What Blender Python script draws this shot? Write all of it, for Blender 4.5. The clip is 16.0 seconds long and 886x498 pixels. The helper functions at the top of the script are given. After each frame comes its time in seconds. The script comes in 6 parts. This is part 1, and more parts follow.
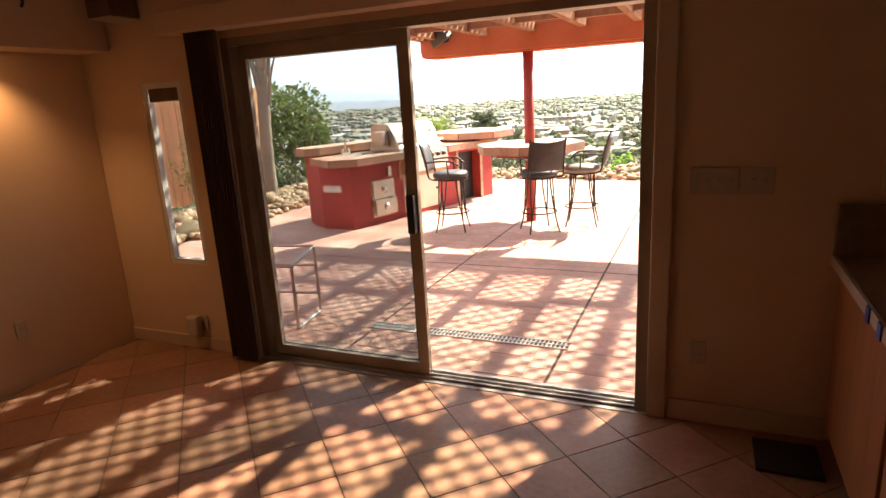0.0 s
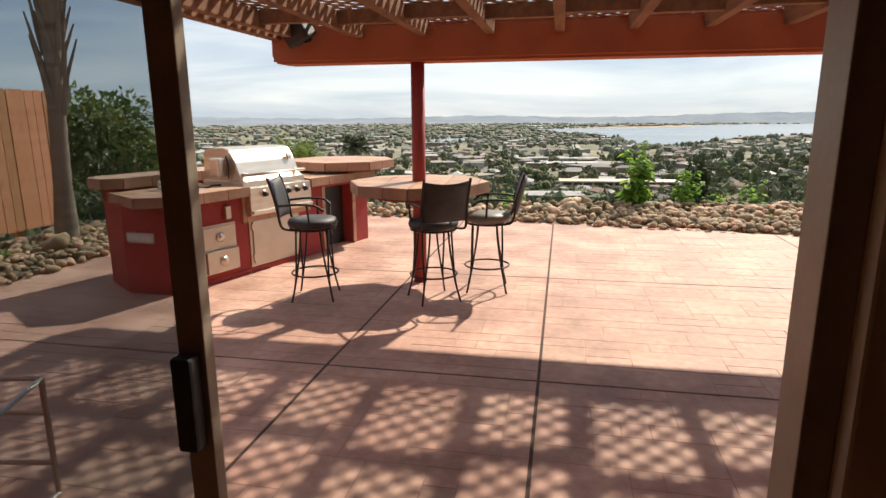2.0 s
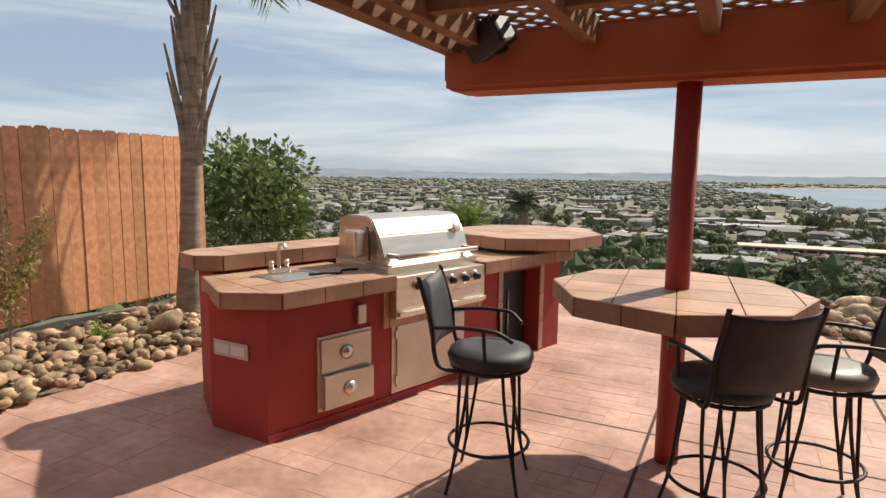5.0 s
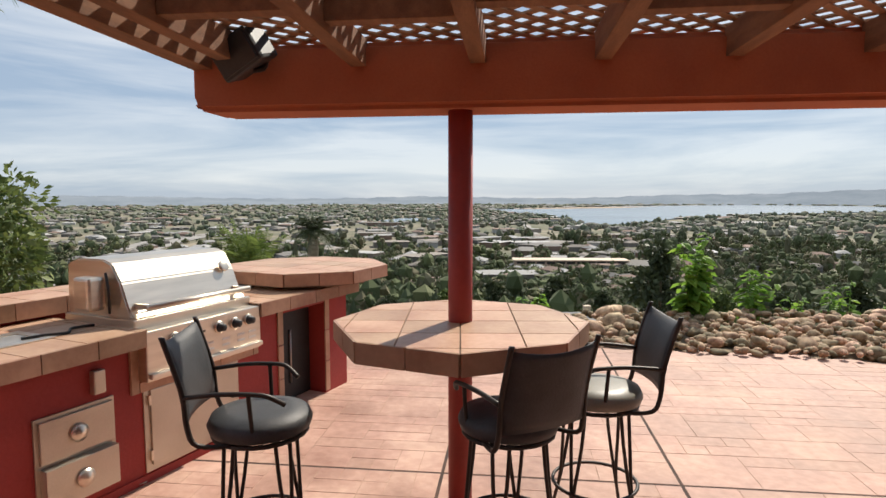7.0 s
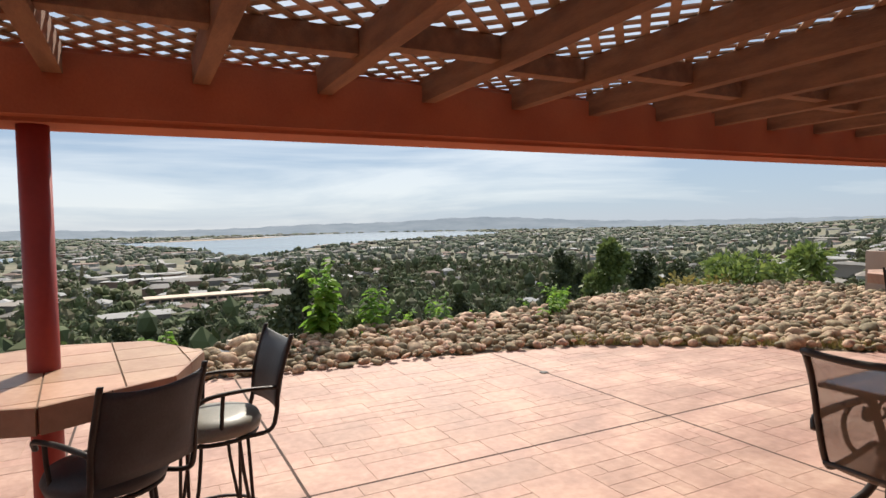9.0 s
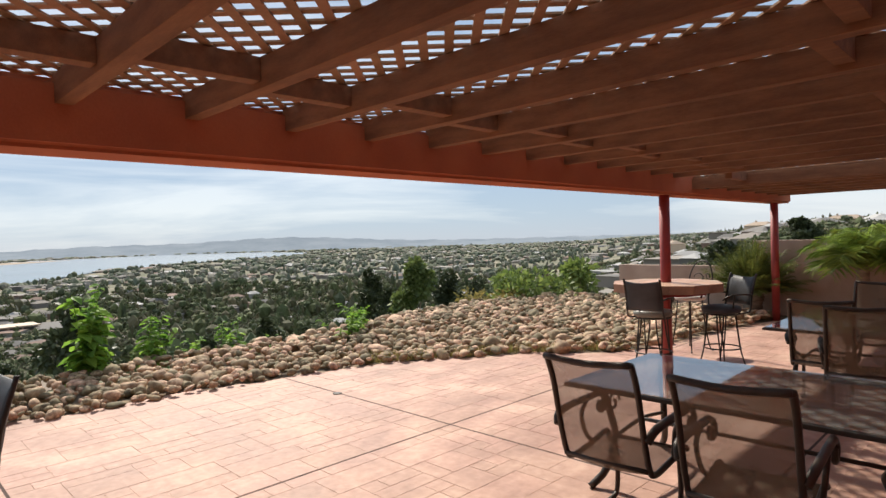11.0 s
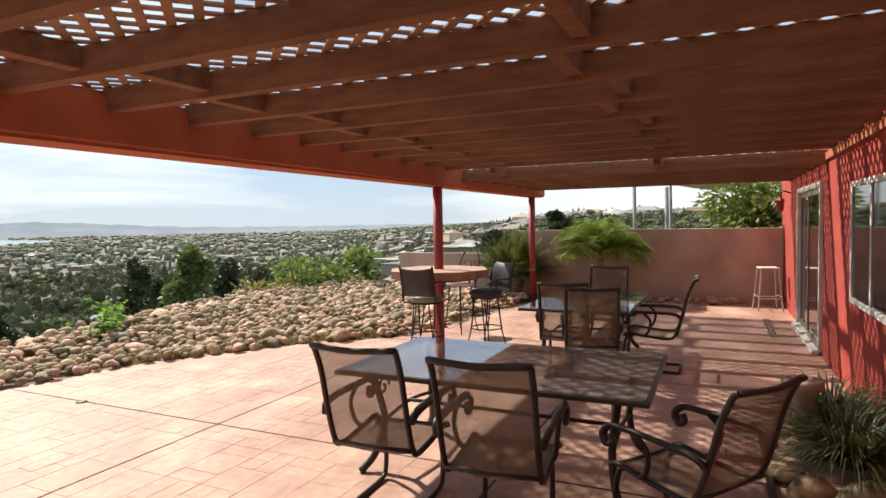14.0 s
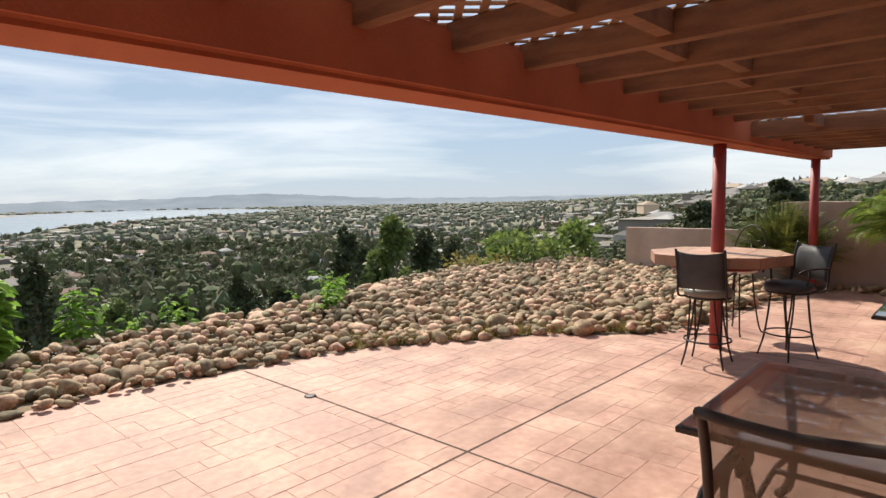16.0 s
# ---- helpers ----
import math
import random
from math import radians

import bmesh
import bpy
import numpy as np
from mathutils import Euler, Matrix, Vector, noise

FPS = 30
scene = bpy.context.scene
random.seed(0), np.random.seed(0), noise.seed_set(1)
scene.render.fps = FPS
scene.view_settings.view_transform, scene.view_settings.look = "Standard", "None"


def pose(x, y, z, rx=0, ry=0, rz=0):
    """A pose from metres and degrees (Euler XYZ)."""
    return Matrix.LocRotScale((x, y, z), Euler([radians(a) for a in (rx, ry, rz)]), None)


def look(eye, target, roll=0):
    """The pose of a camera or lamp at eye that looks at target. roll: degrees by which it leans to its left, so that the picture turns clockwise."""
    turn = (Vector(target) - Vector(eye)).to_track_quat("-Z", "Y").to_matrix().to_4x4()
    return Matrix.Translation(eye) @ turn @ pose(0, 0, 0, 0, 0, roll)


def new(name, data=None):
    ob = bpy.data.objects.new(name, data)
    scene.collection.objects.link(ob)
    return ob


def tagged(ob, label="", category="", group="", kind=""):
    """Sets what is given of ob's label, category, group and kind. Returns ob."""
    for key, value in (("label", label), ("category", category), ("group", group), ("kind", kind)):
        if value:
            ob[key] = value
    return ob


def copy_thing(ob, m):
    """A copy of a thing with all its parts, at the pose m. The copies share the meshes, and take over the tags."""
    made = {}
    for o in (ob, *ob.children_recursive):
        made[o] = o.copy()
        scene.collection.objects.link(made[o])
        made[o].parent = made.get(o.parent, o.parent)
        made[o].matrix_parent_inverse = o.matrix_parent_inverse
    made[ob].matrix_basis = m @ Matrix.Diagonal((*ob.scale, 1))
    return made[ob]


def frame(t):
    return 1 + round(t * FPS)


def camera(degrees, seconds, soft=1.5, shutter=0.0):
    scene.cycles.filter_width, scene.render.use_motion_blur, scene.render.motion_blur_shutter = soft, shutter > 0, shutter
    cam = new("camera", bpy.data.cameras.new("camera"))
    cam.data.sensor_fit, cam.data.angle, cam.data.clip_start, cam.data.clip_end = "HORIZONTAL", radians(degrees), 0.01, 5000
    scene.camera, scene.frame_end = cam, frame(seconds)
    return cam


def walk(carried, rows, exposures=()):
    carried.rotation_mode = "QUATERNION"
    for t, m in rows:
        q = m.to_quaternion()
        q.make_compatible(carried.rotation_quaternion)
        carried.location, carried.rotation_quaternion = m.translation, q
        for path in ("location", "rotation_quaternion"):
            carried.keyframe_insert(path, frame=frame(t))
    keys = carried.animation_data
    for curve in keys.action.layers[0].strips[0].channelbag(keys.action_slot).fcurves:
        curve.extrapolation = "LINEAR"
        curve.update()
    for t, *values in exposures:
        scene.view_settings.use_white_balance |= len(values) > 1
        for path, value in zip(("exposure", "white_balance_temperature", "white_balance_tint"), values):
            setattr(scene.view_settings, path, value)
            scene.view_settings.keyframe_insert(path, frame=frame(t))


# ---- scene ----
cam = camera(73.2, 16.0)
ROWS = [
    (0.0, 0.156, 0.051, 1.667, 75.71, 3.25, 23.25),
    (0.5, -0.116, 0.394, 1.665, 75.72, 3.33, 16.83),
    (1.0, -0.319, 0.852, 1.676, 76.77, 1.73, 12.94),
    (1.5, -0.451, 1.382, 1.648, 77.73, 0.66, 11.40),
    (2.0, -0.553, 1.917, 1.650, 77.51, 0.32, 11.16),
    (2.5, -0.659, 2.467, 1.647, 77.28, -0.27, 13.53),
    (3.0, -0.839, 2.919, 1.622, 77.84, -0.12, 20.00),
    (3.5, -1.068, 3.278, 1.645, 78.94, -0.50, 27.26),
    (6.0, -1.789, 4.451, 1.674, 84.97, 1.10, 23.32),
    (6.5, -1.706, 4.494, 1.686, 84.65, 0.45, 14.04),
    (7.0, -1.657, 4.491, 1.703, 85.05, 0.09, 6.71),
    (7.5, -1.624, 4.479, 1.701, 86.23, 0.60, -0.18),
    (8.0, -1.589, 4.468, 1.688, 87.05, 1.22, -8.80),
    (8.5, -1.560, 4.450, 1.671, 87.29, 1.70, -18.58),
    (9.0, -1.513, 4.403, 1.671, 87.58, 1.19, -26.81),
    (9.5, -1.462, 4.337, 1.668, 88.08, 0.86, -32.87),
    (12.0, -1.341, 4.208, 1.679, 88.58, 1.95, -52.17),
    (12.5, -1.329, 4.166, 1.672, 88.03, 1.64, -56.99),
    (13.0, -1.319, 4.124, 1.685, 87.74, 1.34, -63.44),
    (13.5, -1.324, 4.106, 1.691, 87.96, 1.03, -67.02),
    (14.0, -1.265, 4.190, 1.667, 87.46, 0.99, -65.15),
    (14.5, -1.089, 4.412, 1.624, 86.36, 0.73, -57.49),
    (15.0, -0.881, 4.772, 1.614, 84.49, 0.66, -52.20),
    (15.5, -0.646, 5.167, 1.611, 84.33, 0.96, -49.96),
    (16.0, -0.431, 5.568, 1.664, 85.00, 1.05, -47.32),
]
EXPOSURES = [(0.0, 2.5, 7500, 13), (0.5, 2.25, 7500, 13), (1.0, 1.9, 7350, 12), (1.5, 1.05, 7200, 10), (2.0, 0.65, 7000, 10), (2.5, 0.28, 7000, 10), (3.0, 0.22, 7000, 10), (3.5, 0.35, 7000, 10), (6.0, 0.35, 6700, 10), (9.0, 0.42, 6600, 10), (12.5, 0.65, 6700, 10), (13.5, 0.82, 6800, 10), (14.0, 0.76, 6800, 10), (15.0, 0.42, 6700, 10), (16.0, 0.55, 6700, 10)]
walk(cam, [(t, pose(x, y, z, rx, ry, rz)) for t, x, y, z, rx, ry, rz in ROWS], EXPOSURES)

# ---- light ----
SUN = Vector((0.42, 0.93, 1.0)).normalized()
world = bpy.data.worlds.new("sky")
scene.world = world
world.use_nodes = True
wt = world.node_tree
wt.nodes.clear()
w_out = wt.nodes.new("ShaderNodeOutputWorld")
w_bg = wt.nodes.new("ShaderNodeBackground")
w_sky = wt.nodes.new("ShaderNodeTexSky")
w_sky.sky_type = "NISHITA"
w_sky.sun_disc = False
w_sky.sun_elevation = math.asin(SUN.z)
w_sky.sun_rotation = math.atan2(SUN.x, SUN.y)
w_sky.altitude = 60
w_sky.air_density = 1.0
w_sky.dust_density = 0.1
w_sky.ozone_density = 1.5
w_coord = wt.nodes.new("ShaderNodeTexCoord")
w_map = wt.nodes.new("ShaderNodeMapping")
w_map.inputs["Scale"].default_value = (1.0, 1.0, 9.0)
w_noise = wt.nodes.new("ShaderNodeTexNoise")
w_noise.inputs["Scale"].default_value = 1.7
w_noise.inputs["Detail"].default_value = 7
w_noise.inputs["Roughness"].default_value = 0.55
w_noise.inputs["Distortion"].default_value = 0.5
w_ramp = wt.nodes.new("ShaderNodeValToRGB")
w_ramp.color_ramp.elements[0].position = 0.43
w_ramp.color_ramp.elements[0].color = (3.9, 5.05, 6.7, 1)
w_ramp.color_ramp.elements[1].position = 0.64
w_ramp.color_ramp.elements[1].color = (7.4, 8.0, 8.8, 1)
w_mix = wt.nodes.new("ShaderNodeMix")
w_mix.data_type = "RGBA"
w_mix.inputs["Factor"].default_value = 0.82
wt.links.new(w_coord.outputs["Generated"], w_map.inputs["Vector"])
wt.links.new(w_map.outputs["Vector"], w_noise.inputs["Vector"])
wt.links.new(w_noise.outputs["Fac"], w_ramp.inputs["Fac"])
wt.links.new(w_ramp.outputs["Color"], w_mix.inputs["B"])
wt.links.new(w_sky.outputs["Color"], w_mix.inputs["A"])
wt.links.new(w_mix.outputs["Result"], w_bg.inputs["Color"])
w_bg.inputs["Strength"].default_value = 0.079
wt.links.new(w_bg.outputs["Background"], w_out.inputs["Surface"])

sun = new("sun", bpy.data.lights.new("sun", "SUN"))
sun.data.energy = 4.4
sun.data.angle = radians(1.1)
sun.data.color = (1.0, 0.93, 0.82)
sun.matrix_world = look(SUN * 50, (0, 0, 0))

# ---- materials ----


def surf(name, c1, c2, rough=0.7, scale=6.0, fine=60.0, bump=0.15, metal=0.0, vary=0.0, island=0.0, stretch=(1, 1, 1), rough2=None, c3=None, spots=0.0, spec=0.5, world_space=False):
    """Two-scale mottled surface: broad patches, fine grain and relief."""
    m = bpy.data.materials.new(name)
    m.use_nodes = True
    nt = m.node_tree
    b = nt.nodes["Principled BSDF"]
    co = nt.nodes.new("ShaderNodeTexCoord")
    mp = nt.nodes.new("ShaderNodeMapping")
    mp.inputs["Scale"].default_value = stretch
    if world_space:
        ge = nt.nodes.new("ShaderNodeNewGeometry")
        nt.links.new(ge.outputs["Position"], mp.inputs["Vector"])
    else:
        nt.links.new(co.outputs["Object"], mp.inputs["Vector"])
    n1 = nt.nodes.new("ShaderNodeTexNoise")
    n1.inputs["Scale"].default_value = scale
    n1.inputs["Detail"].default_value = 5
    n2 = nt.nodes.new("ShaderNodeTexNoise")
    n2.inputs["Scale"].default_value = fine
    n2.inputs["Detail"].default_value = 4
    for n in (n1, n2):
        nt.links.new(mp.outputs["Vector"], n.inputs["Vector"])
    ramp = nt.nodes.new("ShaderNodeValToRGB")
    ramp.color_ramp.elements[0].position = 0.3
    ramp.color_ramp.elements[1].position = 0.7
    ramp.color_ramp.elements[0].color = (*c1, 1)
    ramp.color_ramp.elements[1].color = (*c2, 1)
    if c3:
        e = ramp.color_ramp.elements.new(0.52)
        e.color = (*c3, 1)
    add = nt.nodes.new("ShaderNodeMath")
    add.operation = "MULTIPLY_ADD"
    add.inputs[1].default_value = 0.35
    nt.links.new(n2.outputs["Fac"], add.inputs[0])
    sub = nt.nodes.new("ShaderNodeMath")
    sub.operation = "SUBTRACT"
    sub.inputs[1].default_value = 0.175
    nt.links.new(n1.outputs["Fac"], sub.inputs[0])
    nt.links.new(sub.outputs[0], add.inputs[2])
    nt.links.new(add.outputs[0], ramp.inputs["Fac"])
    col = ramp.outputs["Color"]
    if vary or island:
        src = nt.nodes.new("ShaderNodeObjectInfo").outputs["Random"] if vary else nt.nodes.new("ShaderNodeNewGeometry").outputs["Random Per Island"]
        k = vary or island
        mr = nt.nodes.new("ShaderNodeMapRange")
        mr.inputs["To Min"].default_value = 1 - k
        mr.inputs["To Max"].default_value = 1 + k
        nt.links.new(src, mr.inputs["Value"])
        hs = nt.nodes.new("ShaderNodeHueSaturation")
        nt.links.new(mr.outputs["Result"], hs.inputs["Value"])
        mh = nt.nodes.new("ShaderNodeMapRange")
        mh.inputs["To Min"].default_value = 0.5 + 0.04 * k
        mh.inputs["To Max"].default_value = 0.5 - 0.04 * k
        nt.links.new(src, mh.inputs["Value"])
        nt.links.new(mh.outputs["Result"], hs.inputs["Hue"])
        nt.links.new(col, hs.inputs["Color"])
        col = hs.outputs["Color"]
    nt.links.new(col, b.inputs["Base Color"])
    rr = nt.nodes.new("ShaderNodeMapRange")
    rr.inputs["To Min"].default_value = rough
    rr.inputs["To Max"].default_value = rough2 if rough2 is not None else min(1, rough + 0.15)
    nt.links.new(n1.outputs["Fac"], rr.inputs["Value"])
    nt.links.new(rr.outputs["Result"], b.inputs["Roughness"])
    b.inputs["Metallic"].default_value = metal
    b.inputs["Specular IOR Level"].default_value = spec
    if bump:
        bp = nt.nodes.new("ShaderNodeBump")
        bp.inputs["Strength"].default_value = bump
        bp.inputs["Distance"].default_value = 0.01
        nt.links.new(add.outputs[0], bp.inputs["Height"])
        nt.links.new(bp.outputs["Normal"], b.inputs["Normal"])
    return m


def leafy(name, c1, c2, trans=0.25, rough=0.5):
    """Leaf: thin, lets some light through; each leaf differs a little."""
    m = surf(name, c1, c2, rough, 3, 30, 0.0, island=0.35)
    nt = m.node_tree
    b = nt.nodes["Principled BSDF"]
    tr = nt.nodes.new("ShaderNodeBsdfTranslucent")
    mx = nt.nodes.new("ShaderNodeMixShader")
    mx.inputs["Fac"].default_value = trans
    col = b.inputs["Base Color"].links[0].from_socket
    nt.links.new(col, tr.inputs["Color"])
    nt.links.new(b.outputs["BSDF"], mx.inputs[1])
    nt.links.new(tr.outputs["BSDF"], mx.inputs[2])
    nt.links.new(mx.outputs["Shader"], nt.nodes["Material Output"].inputs["Surface"])
    return m


def glassy(name, tint=(0.95, 0.97, 0.97), rough=0.0, gloss=0.5, dust=0.0, power=4.0):
    """Thin pane: clear with a sharp reflection that grows at grazing angles."""
    m = bpy.data.materials.new(name)
    m.use_nodes = True
    nt = m.node_tree
    nt.nodes.remove(nt.nodes["Principled BSDF"])
    tr = nt.nodes.new("ShaderNodeBsdfTransparent")
    tr.inputs["Color"].default_value = (*tint, 1)
    gl = nt.nodes.new("ShaderNodeBsdfGlossy")
    gl.inputs["Roughness"].default_value = rough
    lw = nt.nodes.new("ShaderNodeLayerWeight")
    lw.inputs["Blend"].default_value = 0.5
    pw = nt.nodes.new("ShaderNodeMath")
    pw.operation = "POWER"
    pw.inputs[1].default_value = power
    fr = nt.nodes.new("ShaderNodeMath")
    fr.operation = "MULTIPLY_ADD"
    fr.inputs[1].default_value = 0.8
    fr.inputs[2].default_value = 0.1 * gloss
    nt.links.new(lw.outputs["Facing"], pw.inputs[0])
    nt.links.new(pw.outputs[0], fr.inputs[0])
    mx = nt.nodes.new("ShaderNodeMixShader")
    nt.links.new(fr.outputs[0], mx.inputs["Fac"])
    du = nt.nodes.new("ShaderNodeBsdfDiffuse")
    du.inputs["Color"].default_value = (0.6, 0.6, 0.58, 1)
    dm = nt.nodes.new("ShaderNodeMixShader")
    dm.inputs["Fac"].default_value = dust
    nt.links.new(tr.outputs["BSDF"], dm.inputs[1])
    nt.links.new(du.outputs["BSDF"], dm.inputs[2])
    nt.links.new(dm.outputs["Shader"], mx.inputs[1])
    nt.links.new(gl.outputs["BSDF"], mx.inputs[2])
    nt.links.new(mx.outputs["Shader"], nt.nodes["Material Output"].inputs["Surface"])
    return m


def mesh_fabric(name, colour):
    """Woven sling mesh that lets part of the light and view through."""
    m = surf(name, tuple(c * 0.8 for c in colour), colour, 0.75, 4, 300, 0.1)
    nt = m.node_tree
    b = nt.nodes["Principled BSDF"]
    tr = nt.nodes.new("ShaderNodeBsdfTransparent")
    mx = nt.nodes.new("ShaderNodeMixShader")
    mx.inputs["Fac"].default_value = 0.3
    nt.links.new(b.outputs["BSDF"], mx.inputs[1])
    nt.links.new(tr.outputs["BSDF"], mx.inputs[2])
    nt.links.new(mx.outputs["Shader"], nt.nodes["Material Output"].inputs["Surface"])
    return m


def glow(name, colour, strength):
    m = bpy.data.materials.new(name)
    m.use_nodes = True
    b = m.node_tree.nodes["Principled BSDF"]
    b.inputs["Emission Color"].default_value = (*colour, 1)
    b.inputs["Emission Strength"].default_value = strength
    return m


M_STUCCO = surf("red_stucco", (0.30, 0.035, 0.025), (0.42, 0.06, 0.04), 0.85, 3, 90, 0.5)
M_BEAM = surf("orange_stucco", (0.36, 0.10, 0.045), (0.44, 0.135, 0.06), 0.85, 2.5, 80, 0.45)
M_POST = surf("red_paint", (0.26, 0.03, 0.025), (0.34, 0.045, 0.035), 0.5, 4, 40, 0.1)
M_ISLAND = surf("island_stucco", (0.30, 0.035, 0.03), (0.40, 0.055, 0.045), 0.7, 2.5, 45, 0.6)
M_CREAM = surf("cream_plaster", (0.66, 0.47, 0.32), (0.73, 0.53, 0.37), 0.9, 1.5, 120, 0.12)
M_TRIM = surf("trim_paint", (0.55, 0.42, 0.30), (0.62, 0.48, 0.35), 0.55, 3, 60, 0.05)
M_WHITE = surf("white_frame", (0.62, 0.60, 0.55), (0.72, 0.70, 0.66), 0.5, 4, 60, 0.05)
M_ALU = surf("bronze_aluminium", (0.30, 0.24, 0.18), (0.38, 0.31, 0.24), 0.4, 5, 60, 0.03, metal=0.4)
M_SILVER = surf("silver_aluminium", (0.45, 0.42, 0.38), (0.55, 0.52, 0.48), 0.35, 5, 60, 0.03, metal=0.8)
M_WOOD = surf("rafter_wood", (0.165, 0.072, 0.034), (0.27, 0.128, 0.061), 0.8, 3, 30, 0.3, stretch=(6, 1, 6))
M_LATH = surf("lath_wood", (0.26, 0.14, 0.07), (0.40, 0.23, 0.13), 0.8, 4, 40, 0.2, vary=0.15)
M_PATIO = surf("stamped_concrete", (0.32, 0.168, 0.12), (0.585, 0.375, 0.285), 0.5, 1.6, 14, 1.0, vary=0.07, rough2=0.85, c3=(0.46, 0.268, 0.2), world_space=True)
M_PATIO_REST = surf("stamped_concrete_far", (0.32, 0.168, 0.12), (0.585, 0.375, 0.285), 0.5, 1.6, 14, 1.0, island=0.07, rough2=0.85, c3=(0.46, 0.268, 0.2), world_space=True)
M_SCORE = surf("scored_joint", (0.055, 0.034, 0.028), (0.11, 0.066, 0.05), 0.9, 5, 50, 0.2)
M_POLE = surf("weathered_pole", (0.16, 0.155, 0.15), (0.26, 0.25, 0.24), 0.6, 5, 60, 0.05)
M_JOINT = surf("joint_shade", (0.27, 0.16, 0.115), (0.56, 0.38, 0.285), 0.9, 1.1, 30, 0.2, c3=(0.42, 0.27, 0.2), world_space=True)
M_TERRA = surf("terracotta_tile", (0.28, 0.12, 0.07), (0.48, 0.26, 0.155), 0.35, 1.6, 30, 0.12, vary=0.16, rough2=0.5, world_space=True)
M_GROUT = surf("grout", (0.16, 0.11, 0.08), (0.24, 0.17, 0.12), 0.9, 10, 80, 0.2)
M_CTILE = surf("counter_tile", (0.40, 0.21, 0.125), (0.56, 0.36, 0.24), 0.35, 3, 30, 0.15, vary=0.14, rough2=0.6, world_space=True)
M_CEDGE = surf("edge_tile", (0.27, 0.14, 0.085), (0.42, 0.245, 0.155), 0.4, 3, 30, 0.2, vary=0.16, rough2=0.6, world_space=True)
M_CEIL = surf("ceiling_paint", (0.66, 0.58, 0.48), (0.72, 0.64, 0.54), 0.9, 2, 90, 0.1)
M_STEEL = surf("stainless_steel", (0.660, 0.583, 0.487), (0.760, 0.677, 0.574), 0.3, 3, 200, 0.03, metal=1.0, rough2=0.42, stretch=(1, 1, 12))
M_STEEL_W = surf("warm_steel", (0.50, 0.44, 0.36), (0.60, 0.54, 0.45), 0.3, 3, 120, 0.03, metal=0.75, rough2=0.42)
# Black plastic; also the painted shade in the island bay and behind windows.
M_BLACK = surf("black_plastic_and_shade", (0.012, 0.012, 0.012), (0.03, 0.03, 0.03), 0.45, 6, 60, 0.05)
M_IRON = surf("dark_iron", (0.02, 0.016, 0.013), (0.045, 0.036, 0.03), 0.45, 8, 80, 0.1, metal=0.3)
M_LEATHER = surf("black_leather", (0.022, 0.023, 0.025), (0.05, 0.052, 0.056), 0.5, 5, 120, 0.3, rough2=0.65)
M_LEATHER_S = surf("sage_leather", (0.16, 0.15, 0.12), (0.23, 0.22, 0.18), 0.42, 4, 90, 0.15, rough2=0.5)
M_BRONZE = surf("bronze_powder_coat", (0.03, 0.022, 0.016), (0.06, 0.045, 0.033), 0.35, 8, 90, 0.06, metal=0.3)
M_SLING = mesh_fabric("tan_sling", (0.20, 0.135, 0.08))
M_GLASS = glassy("window_glass", (0.66, 0.70, 0.72), gloss=0.5, dust=0.05)
M_TABLE_GLASS = glassy("table_glass", (0.8, 0.79, 0.75), 0.03, 0.6, 0.2, 2.6)
M_PANE = surf("dark_window", (0.01, 0.012, 0.014), (0.02, 0.022, 0.025), 0.03, 2, 10, 0.0, rough2=0.05, spec=1.0)
M_ROCK = surf("river_stone", (0.16, 0.10, 0.055), (0.58, 0.44, 0.27), 0.75, 2.2, 25, 0.3, vary=0.6, c3=(0.36, 0.25, 0.145))
M_ROCK_I = surf("river_stone_far", (0.16, 0.10, 0.055), (0.58, 0.44, 0.27), 0.75, 9, 60, 0.3, island=0.6, c3=(0.36, 0.25, 0.145))
M_DIRT = surf("dry_earth", (0.14, 0.10, 0.065), (0.27, 0.20, 0.13), 0.95, 2, 30, 0.5)
M_FENCE = surf("redwood_board", (0.52, 0.22, 0.10), (0.74, 0.37, 0.19), 0.75, 2.5, 25, 0.25, vary=0.16, stretch=(5, 5, 0.5))
M_BARK = surf("palm_bark", (0.16, 0.12, 0.085), (0.34, 0.27, 0.20), 0.9, 4, 30, 0.7, stretch=(1, 1, 5))
M_LEAF = leafy("bush_leaf", (0.075, 0.115, 0.03), (0.20, 0.25, 0.075), 0.3)
M_GRASS = leafy("strap_leaf", (0.05, 0.075, 0.025), (0.13, 0.16, 0.06), 0.2, 0.4)
M_HEDGE = leafy("hedge_leaf", (0.09, 0.14, 0.025), (0.24, 0.30, 0.06), 0.3)
M_LEAF_B = leafy("bright_leaf", (0.14, 0.28, 0.035), (0.26, 0.42, 0.07), 0.55)
M_LEAF_D = leafy("dark_leaf", (0.035, 0.05, 0.02), (0.085, 0.10, 0.04), 0.15)
M_SAGO = leafy("sago_leaf", (0.07, 0.10, 0.02), (0.21, 0.23, 0.05), 0.3)
M_LEAF_DRY = leafy("dry_leaf", (0.22, 0.17, 0.05), (0.34, 0.30, 0.10), 0.3)
M_PALM = leafy("palm_leaf", (0.11, 0.17, 0.04), (0.24, 0.31, 0.08), 0.4)
M_YOUNG = leafy("young_palm_leaf", (0.17, 0.27, 0.045), (0.36, 0.46, 0.09), 0.45)
M_GARDENWALL = surf("taupe_stucco", (0.36, 0.25, 0.19), (0.52, 0.38, 0.30), 0.9, 1.6, 60, 0.4)
M_BLIND = surf("brown_blind", (0.10, 0.06, 0.035), (0.16, 0.10, 0.06), 0.7, 3, 60, 0.1, stretch=(8, 8, 0.5))
